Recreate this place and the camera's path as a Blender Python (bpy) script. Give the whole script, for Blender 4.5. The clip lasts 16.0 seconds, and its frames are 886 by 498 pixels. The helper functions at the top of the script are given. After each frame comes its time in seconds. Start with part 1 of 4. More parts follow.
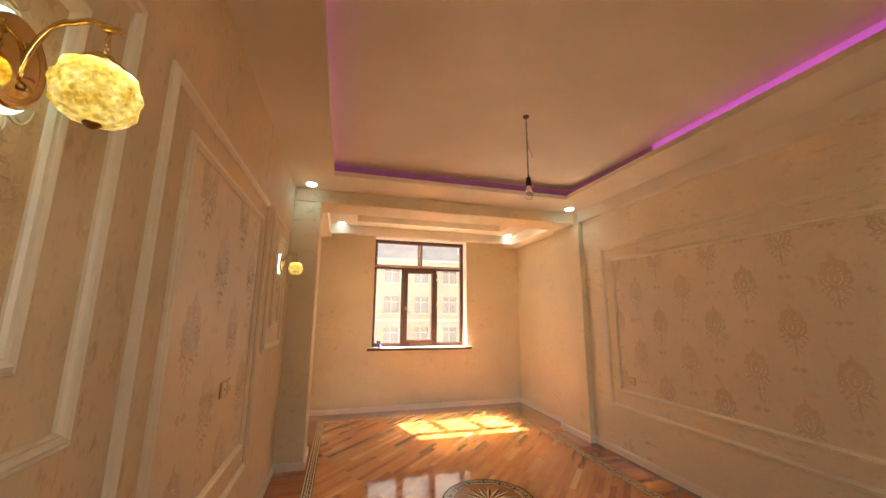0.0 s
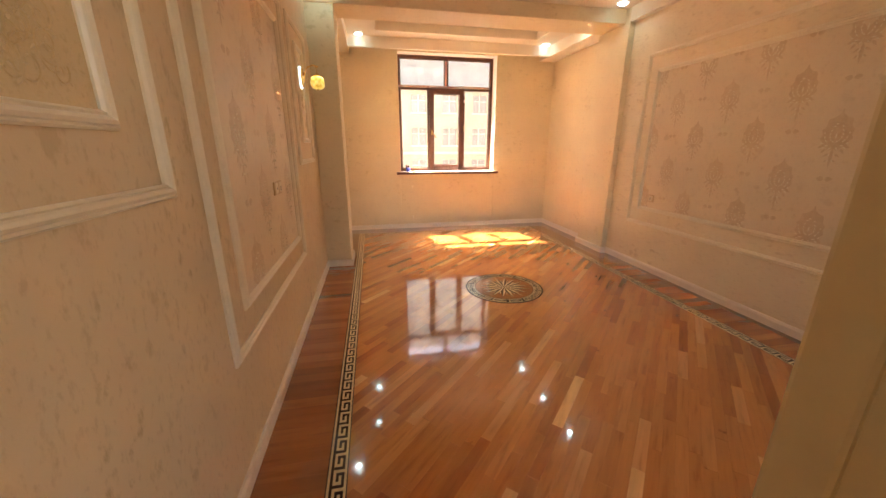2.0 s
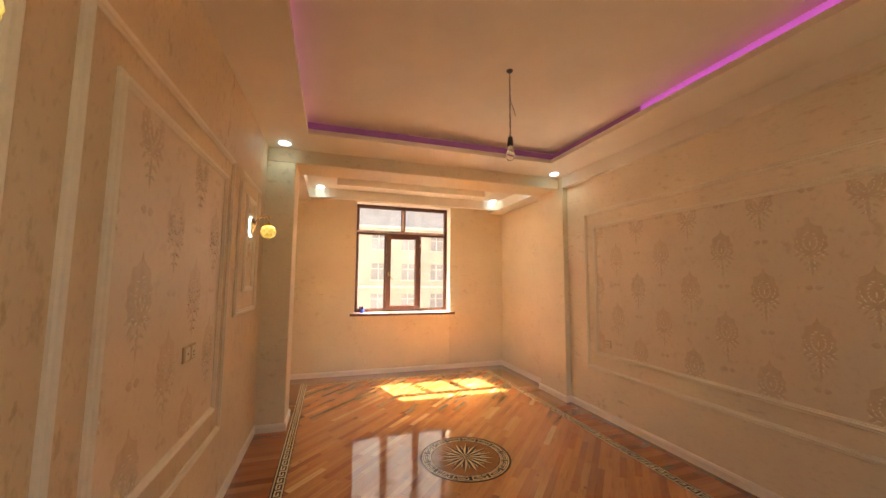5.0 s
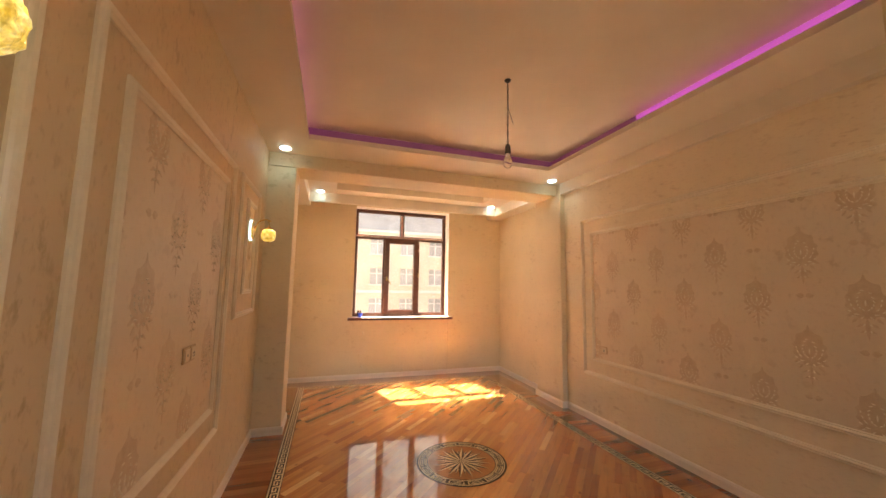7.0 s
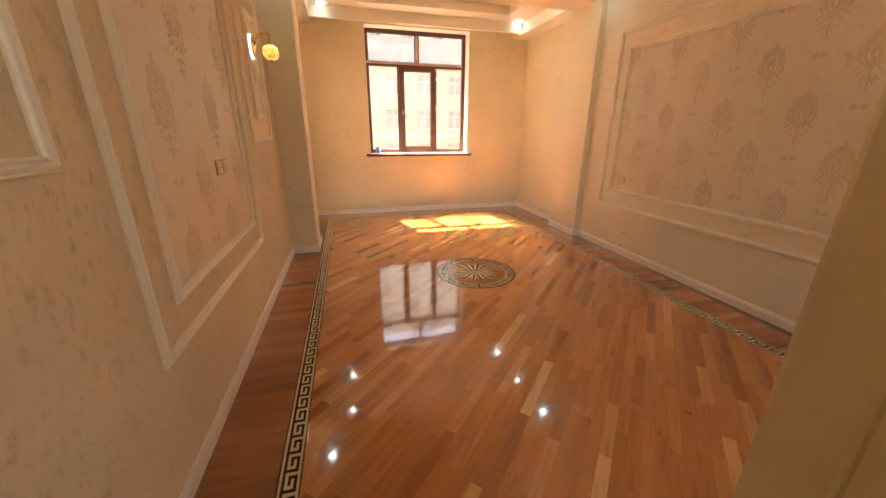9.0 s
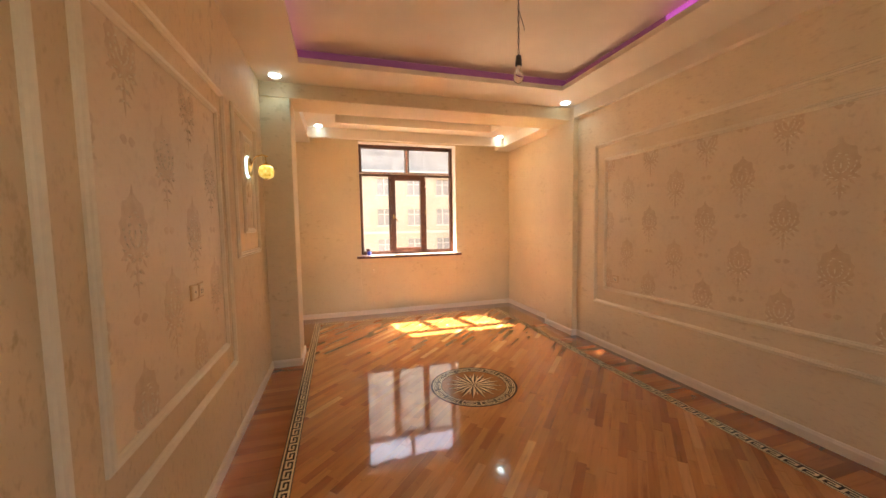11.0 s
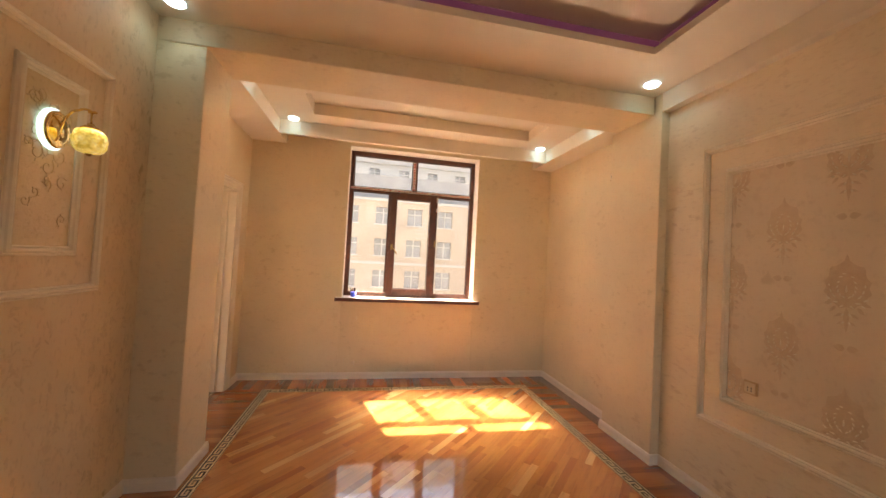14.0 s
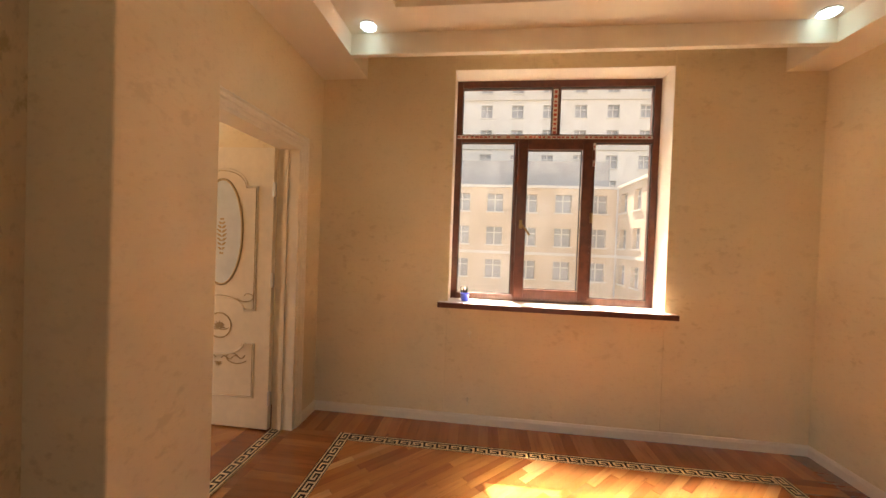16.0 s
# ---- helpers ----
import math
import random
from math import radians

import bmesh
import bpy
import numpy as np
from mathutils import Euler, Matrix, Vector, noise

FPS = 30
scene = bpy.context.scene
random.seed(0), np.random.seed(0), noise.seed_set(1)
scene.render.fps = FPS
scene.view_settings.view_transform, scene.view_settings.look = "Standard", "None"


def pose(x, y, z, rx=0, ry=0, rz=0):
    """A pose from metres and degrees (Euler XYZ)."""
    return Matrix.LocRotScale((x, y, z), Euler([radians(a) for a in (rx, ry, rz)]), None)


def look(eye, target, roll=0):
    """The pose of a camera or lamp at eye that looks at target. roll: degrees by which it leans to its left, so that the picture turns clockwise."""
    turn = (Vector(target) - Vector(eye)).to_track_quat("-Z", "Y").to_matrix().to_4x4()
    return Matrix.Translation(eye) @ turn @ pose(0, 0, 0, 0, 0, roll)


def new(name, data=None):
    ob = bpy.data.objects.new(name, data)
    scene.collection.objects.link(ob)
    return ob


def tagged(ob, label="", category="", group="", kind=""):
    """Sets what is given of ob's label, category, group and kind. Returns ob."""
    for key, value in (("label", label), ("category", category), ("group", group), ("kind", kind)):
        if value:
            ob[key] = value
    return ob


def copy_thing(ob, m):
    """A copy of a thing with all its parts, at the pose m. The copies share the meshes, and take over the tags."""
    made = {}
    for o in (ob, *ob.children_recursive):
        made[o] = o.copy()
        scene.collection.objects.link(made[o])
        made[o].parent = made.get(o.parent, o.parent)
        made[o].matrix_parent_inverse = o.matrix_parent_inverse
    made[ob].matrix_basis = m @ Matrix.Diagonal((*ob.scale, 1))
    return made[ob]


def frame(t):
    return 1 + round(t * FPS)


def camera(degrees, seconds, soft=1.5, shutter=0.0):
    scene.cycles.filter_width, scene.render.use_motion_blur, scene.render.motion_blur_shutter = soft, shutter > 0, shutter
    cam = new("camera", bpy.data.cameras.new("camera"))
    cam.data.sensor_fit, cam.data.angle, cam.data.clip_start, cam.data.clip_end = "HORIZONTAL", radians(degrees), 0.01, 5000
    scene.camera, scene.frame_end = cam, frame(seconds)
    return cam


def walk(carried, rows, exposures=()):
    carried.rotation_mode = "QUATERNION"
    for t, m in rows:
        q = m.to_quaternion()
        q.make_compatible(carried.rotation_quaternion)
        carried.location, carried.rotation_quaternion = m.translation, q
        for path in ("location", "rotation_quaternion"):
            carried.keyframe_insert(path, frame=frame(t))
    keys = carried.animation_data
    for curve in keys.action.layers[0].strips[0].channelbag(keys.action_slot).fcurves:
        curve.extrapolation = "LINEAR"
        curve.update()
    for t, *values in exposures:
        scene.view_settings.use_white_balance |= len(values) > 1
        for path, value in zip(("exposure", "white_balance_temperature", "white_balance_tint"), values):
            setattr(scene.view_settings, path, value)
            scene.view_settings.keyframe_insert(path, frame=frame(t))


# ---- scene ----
cam = camera(103.0, 16.0)
PATH = [
    (0, (0.551, 0.483, 1.458), (1.078, 2.379, 1.817), 0.4),
    (0.5, (0.518, 0.47, 1.418), (1.245, 2.332, 1.463), 0.5),
    (1, (0.53, 0.408, 1.371), (1.059, 2.326, 1.172), 0.4),
    (1.5, (0.552, 0.344, 1.339), (0.974, 2.26, 0.948), 0.2),
    (2, (0.553, 0.352, 1.311), (0.921, 2.237, 0.755), -0.0),
    (2.5, (0.58, 0.467, 1.312), (1.131, 2.31, 0.765), 0.5),
    (3, (0.598, 0.58, 1.35), (1.307, 2.416, 0.993), 0.1),
    (3.5, (0.645, 0.552, 1.387), (1.263, 2.449, 1.256), 0.6),
    (4, (0.646, 0.539, 1.4), (1.224, 2.453, 1.381), 0.4),
    (4.5, (0.647, 0.546, 1.423), (1.237, 2.455, 1.509), 0.3),
    (6.8, (0.617, 0.502, 1.457), (1.212, 2.385, 1.776), 1.4),
    (7, (0.639, 0.506, 1.437), (1.245, 2.401, 1.644), 1.0),
    (7.5, (0.626, 0.481, 1.389), (1.188, 2.399, 1.356), 0.8),
    (8, (0.636, 0.468, 1.343), (1.211, 2.36, 1.041), 0.7),
    (8.5, (0.641, 0.458, 1.296), (1.172, 2.315, 0.776), 0.4),
    (9, (0.65, 0.443, 1.273), (1.134, 2.276, 0.635), 0.4),
    (9.5, (0.638, 0.456, 1.296), (1.105, 2.334, 0.79), 0.5),
    (10, (0.641, 0.454, 1.351), (1.142, 2.381, 1.16), -0.1),
    (10.2, (0.648, 0.45, 1.364), (1.159, 2.379, 1.227), -0.4),
    (12.3, (0.881, 1.039, 1.4), (1.512, 2.932, 1.267), -1.3),
    (12.5, (0.957, 1.085, 1.41), (1.544, 2.996, 1.329), -1.0),
    (13, (1.124, 1.354, 1.4), (1.827, 3.226, 1.379), 0.7),
    (13.5, (1.221, 1.688, 1.414), (1.854, 3.586, 1.422), 2.5),
    (14, (1.312, 1.995, 1.418), (1.704, 3.955, 1.476), 3.1),
    (14.5, (1.33, 2.421, 1.402), (1.748, 4.376, 1.387), 3.2),
    (15, (1.384, 2.747, 1.396), (1.472, 4.745, 1.418), 1.7),
    (15.5, (1.291, 3.151, 1.389), (1.274, 5.151, 1.401), 3.1),
    (16, (1.257, 3.507, 1.363), (1.028, 5.493, 1.331), 2.1),
]
walk(cam, [(t, look(eye, target, roll)) for t, eye, target, roll in PATH], [
    (0, 2.9, 9000, 20), (1, 2.95, 9000, 20), (2, 3.1, 9000, 20), (2.5, 3.1, 9000, 20), (3.5, 2.95, 9000, 20), (7, 2.9, 9000, 20), (8, 3.0, 9000, 20),
    (9, 3.1, 9000, 20), (9.5, 3.15, 8900, 20), (10.2, 3.0, 8800, 20), (12.5, 2.92, 8600, 19), (13, 2.8, 8450, 18), (14, 2.5, 8300, 17), (15, 2.28, 8400, 17), (16, 2.2, 8700, 17)])

# ---------------------------------------------------------------- world, sun, lamps
SUN_DIR = Vector((0.18, -0.62, -1.0)).normalized()
world = bpy.data.worlds.new("sky")
scene.world = world
world.use_nodes = True
wn, wl = world.node_tree.nodes, world.node_tree.links
sky = wn.new("ShaderNodeTexSky")
sky.sky_type = "NISHITA"
sky.sun_disc = False
sky.sun_elevation = math.asin(-SUN_DIR.z)
sky.sun_rotation = math.atan2(-SUN_DIR.x, -SUN_DIR.y)
wl.new(sky.outputs[0], wn["Background"].inputs[0])
wn["Background"].inputs[1].default_value = 0.10

sun_data = bpy.data.lights.new("sun", "SUN")
sun_data.energy = 5.0
sun_data.angle = radians(0.6)
sun_data.color = (1.0, 0.97, 0.94)
sun = new("sun", sun_data)
sun.matrix_world = Matrix.Translation((0, 20, 30)) @ SUN_DIR.to_track_quat("-Z", "Y").to_matrix().to_4x4()

# let sunlight thrown up by the varnished floor reach the ceiling
scene.cycles.blur_glossy = 0.288
scene.cycles.sample_clamp_indirect = 0.0

# ---------------------------------------------------------------- materials


def nodes_of(name):
    m = bpy.data.materials.new(name)
    m.use_nodes = True
    return m, m.node_tree.nodes, m.node_tree.links, m.node_tree.nodes["Principled BSDF"]


def math_node(n, l, op, a, b):
    q = n.new("ShaderNodeMath")
    q.operation = op
    for i, v in enumerate((a, b)):
        if isinstance(v, (int, float)):
            q.inputs[i].default_value = v
        else:
            l.new(v, q.inputs[i])
    return q.outputs[0]


def noise_tex(n, l, vec, scale, detail=4, rough=0.55):
    q = n.new("ShaderNodeTexNoise")
    q.inputs["Scale"].default_value = scale
    q.inputs["Detail"].default_value = detail
    q.inputs["Roughness"].default_value = rough
    l.new(vec, q.inputs["Vector"])
    return q.outputs[0]


def ramp(n, l, fac, stops):
    q = n.new("ShaderNodeValToRGB")
    e = q.color_ramp.elements
    while len(e) < len(stops):
        e.new(0.5)
    for el, (p, c) in zip(e, stops):
        el.position = p
        el.color = (*c, 1)
    l.new(fac, q.inputs[0])
    return q.outputs[0]


def mapped(n, l, rot=(0, 0, 0), scale=(1, 1, 1)):
    tc, mp = n.new("ShaderNodeTexCoord"), n.new("ShaderNodeMapping")
    mp.inputs["Rotation"].default_value = rot
    mp.inputs["Scale"].default_value = scale
    l.new(tc.outputs["Object"], mp.inputs[0])
    return mp.outputs[0]


def mix_col(n, l, fac, a, b, mode="MIX"):
    q = n.new("ShaderNodeMix")
    q.data_type = "RGBA"
    q.blend_type = mode
    for i, v in ((0, fac), (6, a), (7, b)):
        if isinstance(v, (int, float)):
            q.inputs[i].default_value = v
        elif isinstance(v, tuple):
            q.inputs[i].default_value = (*v, 1)
        else:
            l.new(v, q.inputs[i])
    return q.outputs[2]


def bump(n, l, bsdf, height, strength, dist):
    q = n.new("ShaderNodeBump")
    q.inputs["Strength"].default_value = strength
    q.inputs["Distance"].default_value = dist
    l.new(height, q.inputs["Height"])
    l.new(q.outputs[0], bsdf.inputs["Normal"])


def plaster(name, base, dark, blotch=0.5, streak=(1, 1, 1), rough=0.6, relief=0.4, sheen=0.0):
    """Painted or papered wall: a soft cloudy tone, darker trowel marks and fine relief."""
    m, n, l, b = nodes_of(name)
    v = mapped(n, l)
    vs = mapped(n, l, (0.15, 0.1, 0), streak)
    cloud = noise_tex(n, l, v, 2.3, 3)
    marks = noise_tex(n, l, vs, 12, 5, 0.6)
    fine = noise_tex(n, l, v, 190, 3)
    mk = ramp(n, l, marks, [(0.0, (0, 0, 0)), (0.57, (0, 0, 0)), (0.66, (1, 1, 1)), (1.0, (1, 1, 1))])
    soft = ramp(n, l, cloud, [(0.3, tuple(c * 0.93 for c in base)), (0.7, base)])
    gate = ramp(n, l, noise_tex(n, l, v, 1.5, 2), [(0.35, (0, 0, 0)), (0.65, (1, 1, 1))])
    small = ramp(n, l, noise_tex(n, l, vs, 34, 4, 0.6), [(0.55, (0, 0, 0)), (0.68, (0.55, 0.55, 0.55))])
    both = math_node(n, l, "MAXIMUM", math_node(n, l, "MULTIPLY", mk, gate), math_node(n, l, "MULTIPLY", small, 0.8))
    fac = math_node(n, l, "MULTIPLY", both, blotch)
    l.new(mix_col(n, l, fac, soft, dark), b.inputs["Base Color"])
    rg = ramp(n, l, marks, [(0.4, (rough,) * 3), (0.7, (rough * 0.75,) * 3)])
    l.new(rg, b.inputs["Roughness"])
    h = math_node(n, l, "ADD", math_node(n, l, "MULTIPLY", fine, 0.35), math_node(n, l, "MULTIPLY", marks, 1.0))
    bump(n, l, b, h, relief, 0.004)
    b.inputs["Specular IOR Level"].default_value = 0.35 + sheen
    return m


def plain(name, col, rough=0.5, metal=0.0, vary=0.06, scale=30, relief=0.05):
    m, n, l, b = nodes_of(name)
    v = mapped(n, l)
    nz = noise_tex(n, l, v, scale, 4)
    l.new(ramp(n, l, nz, [(0.3, tuple(c * (1 - vary) for c in col)), (0.7, tuple(min(1, c * (1 + vary)) for c in col))]), b.inputs["Base Color"])
    b.inputs["Roughness"].default_value = rough
    b.inputs["Metallic"].default_value = metal
    if relief:
        bump(n, l, b, nz, relief, 0.003)
    return m


def wood(name, angle, stops, rough=0.1, grain=1.0, coat=1.0):
    """Varnished parquet. The piece's own 'tone' picks its shade; grain runs along the angle."""
    m, n, l, b = nodes_of(name)
    v = mapped(n, l, (0, 0, -angle), (1, 1, 1))
    q = n.new("ShaderNodeMapping")
    q.inputs["Scale"].default_value = (1.5, 13, 1)
    at = n.new("ShaderNodeAttribute")
    at.attribute_name = "tone"
    off = n.new("ShaderNodeVectorMath")
    off.operation = "MULTIPLY_ADD"
    comb = n.new("ShaderNodeCombineXYZ")
    l.new(at.outputs["Fac"], comb.inputs[0])
    l.new(at.outputs["Fac"], comb.inputs[1])
    l.new(comb.outputs[0], off.inputs[0])
    off.inputs[1].default_value = (37, 11, 0)
    l.new(v, off.inputs[2])
    l.new(off.outputs[0], q.inputs[0])
    g = noise_tex(n, l, q.outputs[0], 2.4, 6, 0.6)
    base = ramp(n, l, at.outputs["Fac"], stops)
    dark = ramp(n, l, g, [(0.27, (0.54, 0.46, 0.39)), (0.45, (0.93, 0.91, 0.88)), (0.7, (1.10, 1.08, 1.04))])
    col = mix_col(n, l, 0.75 * grain, base, dark, "MULTIPLY")
    k = noise_tex(n, l, off.outputs[0], 9, 3)
    knot = ramp(n, l, k, [(0.0, (1, 1, 1)), (0.69, (1, 1, 1)), (0.76, (0.35, 0.22, 0.14)), (1, (0.3, 0.2, 0.12))])
    col = mix_col(n, l, 0.8, col, knot, "MULTIPLY")
    l.new(col, b.inputs["Base Color"])
    wear = noise_tex(n, l, v, 6, 4)
    l.new(ramp(n, l, wear, [(0.3, (rough * 0.75,) * 3), (0.75, (rough * 1.35,) * 3)]), b.inputs["Roughness"])
    wav = noise_tex(n, l, v, 6, 2)
    bump(n, l, b, math_node(n, l, "ADD", wav, math_node(n, l, "MULTIPLY", g, 0.02)), 0.12, 0.006)
    b.inputs["Coat Weight"].default_value = coat
    b.inputs["Coat Roughness"].default_value = 0.03
    b.inputs["Coat IOR"].default_value = 1.6
    return m


def glow(name, col, strength):
    m, n, l, b = nodes_of(name)
    b.inputs["Base Color"].default_value = (*[c * 0.5 for c in col], 1)
    b.inputs["Emission Color"].default_value = (*col, 1)
    b.inputs["Emission Strength"].default_value = strength
    return m


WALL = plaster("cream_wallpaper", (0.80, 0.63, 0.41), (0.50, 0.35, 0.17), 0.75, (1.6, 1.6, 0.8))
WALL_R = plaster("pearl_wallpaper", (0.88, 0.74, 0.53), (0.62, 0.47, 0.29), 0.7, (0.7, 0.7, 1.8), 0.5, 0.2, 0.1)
DAMASK = plaster("damask_ground", (0.84, 0.69, 0.50), (0.60, 0.45, 0.28), 0.55, (1, 1, 1), 0.45, 0.3, 0.15)
SCROLL = plaster("gold_scroll_paper", (0.78, 0.60, 0.35), (0.50, 0.33, 0.14), 0.8, (2.0, 2.0, 2.0), 0.42, 0.7, 0.2)
BAYW = plaster("bay_wallpaper", (0.81, 0.665, 0.445), (0.60, 0.46, 0.26), 0.6, (1, 1, 1.6), 0.65, 0.15)
CEIL = plaster("ceiling_paint", (0.87, 0.77, 0.62), (0.80, 0.70, 0.55), 0.12, (1, 1, 1), 0.7, 0.05)
TRIM = plain("white_trim_paint", (0.90, 0.79, 0.61), 0.3, 0, 0.03, 40, 0.06)
SKIRT = plain("white_skirting_paint", (0.85, 0.75, 0.63), 0.32, 0, 0.03, 40, 0.05)


def worn_print(name, ink, ground, rough):
    """Wallpaper print rubbed away in patches, so that the paper shows through."""
    m, n, l, b = nodes_of(name)
    tc = n.new("ShaderNodeNewGeometry")
    v = tc.outputs["Position"]
    rub = ramp(n, l, noise_tex(n, l, v, 24, 4, 0.7), [(0.34, (0.35,) * 3), (0.60, (1, 1, 1))])
    wide = ramp(n, l, noise_tex(n, l, v, 3.2, 2), [(0.35, (0.55,) * 3), (0.65, (1, 1, 1))])
    fac = math_node(n, l, "MULTIPLY", rub, wide)
    l.new(mix_col(n, l, fac, ground, ink), b.inputs["Base Color"])
    b.inputs["Roughness"].default_value = rough
    bump(n, l, b, noise_tex(n, l, v, 170, 3), 0.4, 0.003)
    return m


MOTIF = worn_print("damask_bronze", (0.655, 0.49, 0.31), (0.79, 0.635, 0.445), 0.36)
RELIEF = worn_print("wallpaper_relief", (0.64, 0.48, 0.28), (0.78, 0.61, 0.39), 0.4)
SPECK = plain("damask_pearl", (0.88, 0.78, 0.62), 0.3, 0.1, 0.15, 300, 0.4)
FIELD = wood("oak_parquet", radians(45.5), [(0.0, (0.36, 0.120, 0.036)), (0.3, (0.51, 0.20, 0.060)), (0.78, (0.62, 0.26, 0.085)), (1.0, (0.82, 0.48, 0.21))])
EDGE_X = wood("border_parquet_across", 0, [(0.0, (0.28, 0.085, 0.025)), (0.5, (0.40, 0.14, 0.042)), (1.0, (0.55, 0.22, 0.07))])
EDGE_Y = wood("border_parquet_along", radians(90), [(0.0, (0.28, 0.085, 0.025)), (0.5, (0.40, 0.14, 0.042)), (1.0, (0.55, 0.22, 0.07))])
MAPLE = plain("maple_inlay", (0.84, 0.68, 0.43), 0.12, 0, 0.12, 60, 0.01)
WENGE = plain("wenge_inlay", (0.045, 0.020, 0.010), 0.12, 0, 0.3, 60, 0.01)
TAN = plain("walnut_inlay", (0.34, 0.16, 0.06), 0.12, 0, 0.2, 40, 0.01)
PVC = plain("mahogany_frame", (0.115, 0.032, 0.016), 0.32, 0, 0.35, 22, 0.08)
PVC_EDGE = plain("frame_gasket", (0.03, 0.02, 0.015), 0.6)
TAPE = plain("protective_tape", (0.75, 0.70, 0.66), 0.45, 0, 0.1, 80, 0.05)
TAPE_RED = plain("tape_print", (0.50, 0.08, 0.05), 0.5)
GOLD = plain("polished_brass", (0.83, 0.60, 0.27), 0.1, 1.0, 0.08, 20, 0.02)
BRONZE = plain("aged_brass", (0.34, 0.2, 0.08), 0.3, 1.0, 0.2, 60, 0.05)
BLACK = plain("black_bakelite", (0.02, 0.018, 0.016), 0.35)
PLASTIC = plain("cream_plastic", (0.78, 0.66, 0.48), 0.3, 0, 0.02, 20, 0)
SOCKET_GOLD = plain("socket_rim_gold", (0.62, 0.45, 0.26), 0.3, 0.6, 0.05, 20, 0)
DARK = plain("socket_hole", (0.03, 0.025, 0.02), 0.6)
DOORP = plain("cream_door_lacquer", (0.80, 0.70, 0.55), 0.3, 0, 0.04, 18, 0.04)
PATINA = plain("gold_patina", (0.42, 0.30, 0.15), 0.4, 0.4, 0.3, 120, 0.1)
JAMB = plain("cream_jamb_lacquer", (0.74, 0.58, 0.36), 0.4, 0, 0.04, 12, 0.05)
# white stands for sun glare on the sill top; plaster scraps share it
GLARE_SCRAP_W = plain("sill_glare_and_scrap_white", (0.80, 0.77, 0.74), 0.3, 0, 0.05, 25, 0.04)
BLUE = plain("blue_plastic", (0.04, 0.09, 0.72), 0.3, 0, 0.05, 20, 0)
STEEL = plain("dull_steel", (0.55, 0.52, 0.48), 0.3, 1.0, 0.1, 60, 0.05)
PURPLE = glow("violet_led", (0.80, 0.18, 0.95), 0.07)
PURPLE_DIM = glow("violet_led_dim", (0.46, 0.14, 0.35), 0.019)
COOL = glow("cool_led", (0.48, 0.80, 1.0), 1.5)
RING = glow("white_led_ring", (0.40, 0.78, 1.0), 0.5)


def glass_mat(name, col, rough=0.0, ior=1.45):
    m, n, l, b = nodes_of(name)
    b.inputs["Base Color"].default_value = (*col, 1)
    b.inputs["Roughness"].default_value = rough
    b.inputs["IOR"].default_value = ior
    b.inputs["Transmission Weight"].default_value = 1.0
    return m


PANE = glass_mat("window_glass", (0.97, 0.97, 0.95), 0.0, 1.1)
pn, pl = PANE.node_tree.nodes, PANE.node_tree.links
dust = pn.new("ShaderNodeBsdfTranslucent")
dust.inputs[0].default_value = (0.62, 0.68, 0.74, 1)
smear = ramp(pn, pl, noise_tex(pn, pl, mapped(pn, pl, (0, 0, 0), (3, 3, 1.2)), 2.5, 4), [(0.35, (0.008,) * 3), (0.7, (0.035,) * 3)])
blend = pn.new("ShaderNodeMixShader")
pl.new(smear, blend.inputs[0])
pl.new(pn["Principled BSDF"].outputs[0], blend.inputs[1])
pl.new(dust.outputs[0], blend.inputs[2])
pl.new(blend.outputs[0], pn["Material Output"].inputs[0])
BULBG = glass_mat("bulb_glass", (0.97, 0.95, 0.92), 0.0, 1.2)
FROST = plain("frosted_glass", (0.62, 0.66, 0.66), 0.18, 0, 0.05, 14, 0.1)


def amber_mat():
    m, n, l, b = nodes_of("amber_lit_glass")
    v = mapped(n, l)
    vo = n.new("ShaderNodeTexVoronoi")
    vo.inputs["Scale"].default_value = 190
    l.new(v, vo.inputs["Vector"])
    nz = noise_tex(n, l, v, 34, 3)
    c = ramp(n, l, nz, [(0.3, (0.80, 0.58, 0.09)), (0.5, (0.95, 0.78, 0.22)), (0.7, (1.0, 0.93, 0.50))])
    l.new(c, b.inputs["Base Color"])
    l.new(c, b.inputs["Emission Color"])
    vb = n.new("ShaderNodeTexVoronoi")
    vb.inputs["Scale"].default_value = 105
    l.new(v, vb.inputs["Vector"])
    sep = n.new("ShaderNodeSeparateXYZ")
    l.new(v, sep.inputs[0])
    near = ramp(n, l, math_node(n, l, "MULTIPLY_ADD", sep.outputs[2], 8.0), [(0.0, (0.16,) * 3), (0.62, (0.24,) * 3), (0.86, (0.75,) * 3), (1.0, (1.0,) * 3)])
    near.node.inputs[0].links[0].from_node.inputs[2].default_value = 0.8
    cell = ramp(n, l, vb.outputs[0], [(0.0, (0.35,) * 3), (0.5, (0.8,) * 3), (0.8, (1.5,) * 3)])
    st = math_node(n, l, "MULTIPLY", math_node(n, l, "MULTIPLY", near, cell), math_node(n, l, "MULTIPLY_ADD", nz, 0.5))
    st.node.inputs[1].links[0].from_node.inputs[2].default_value = 0.22
    l.new(st, b.inputs["Emission Strength"])
    b.inputs["Roughness"].default_value = 0.08
    bump(n, l, b, vo.outputs[0], 0.6, 0.004)
    return m


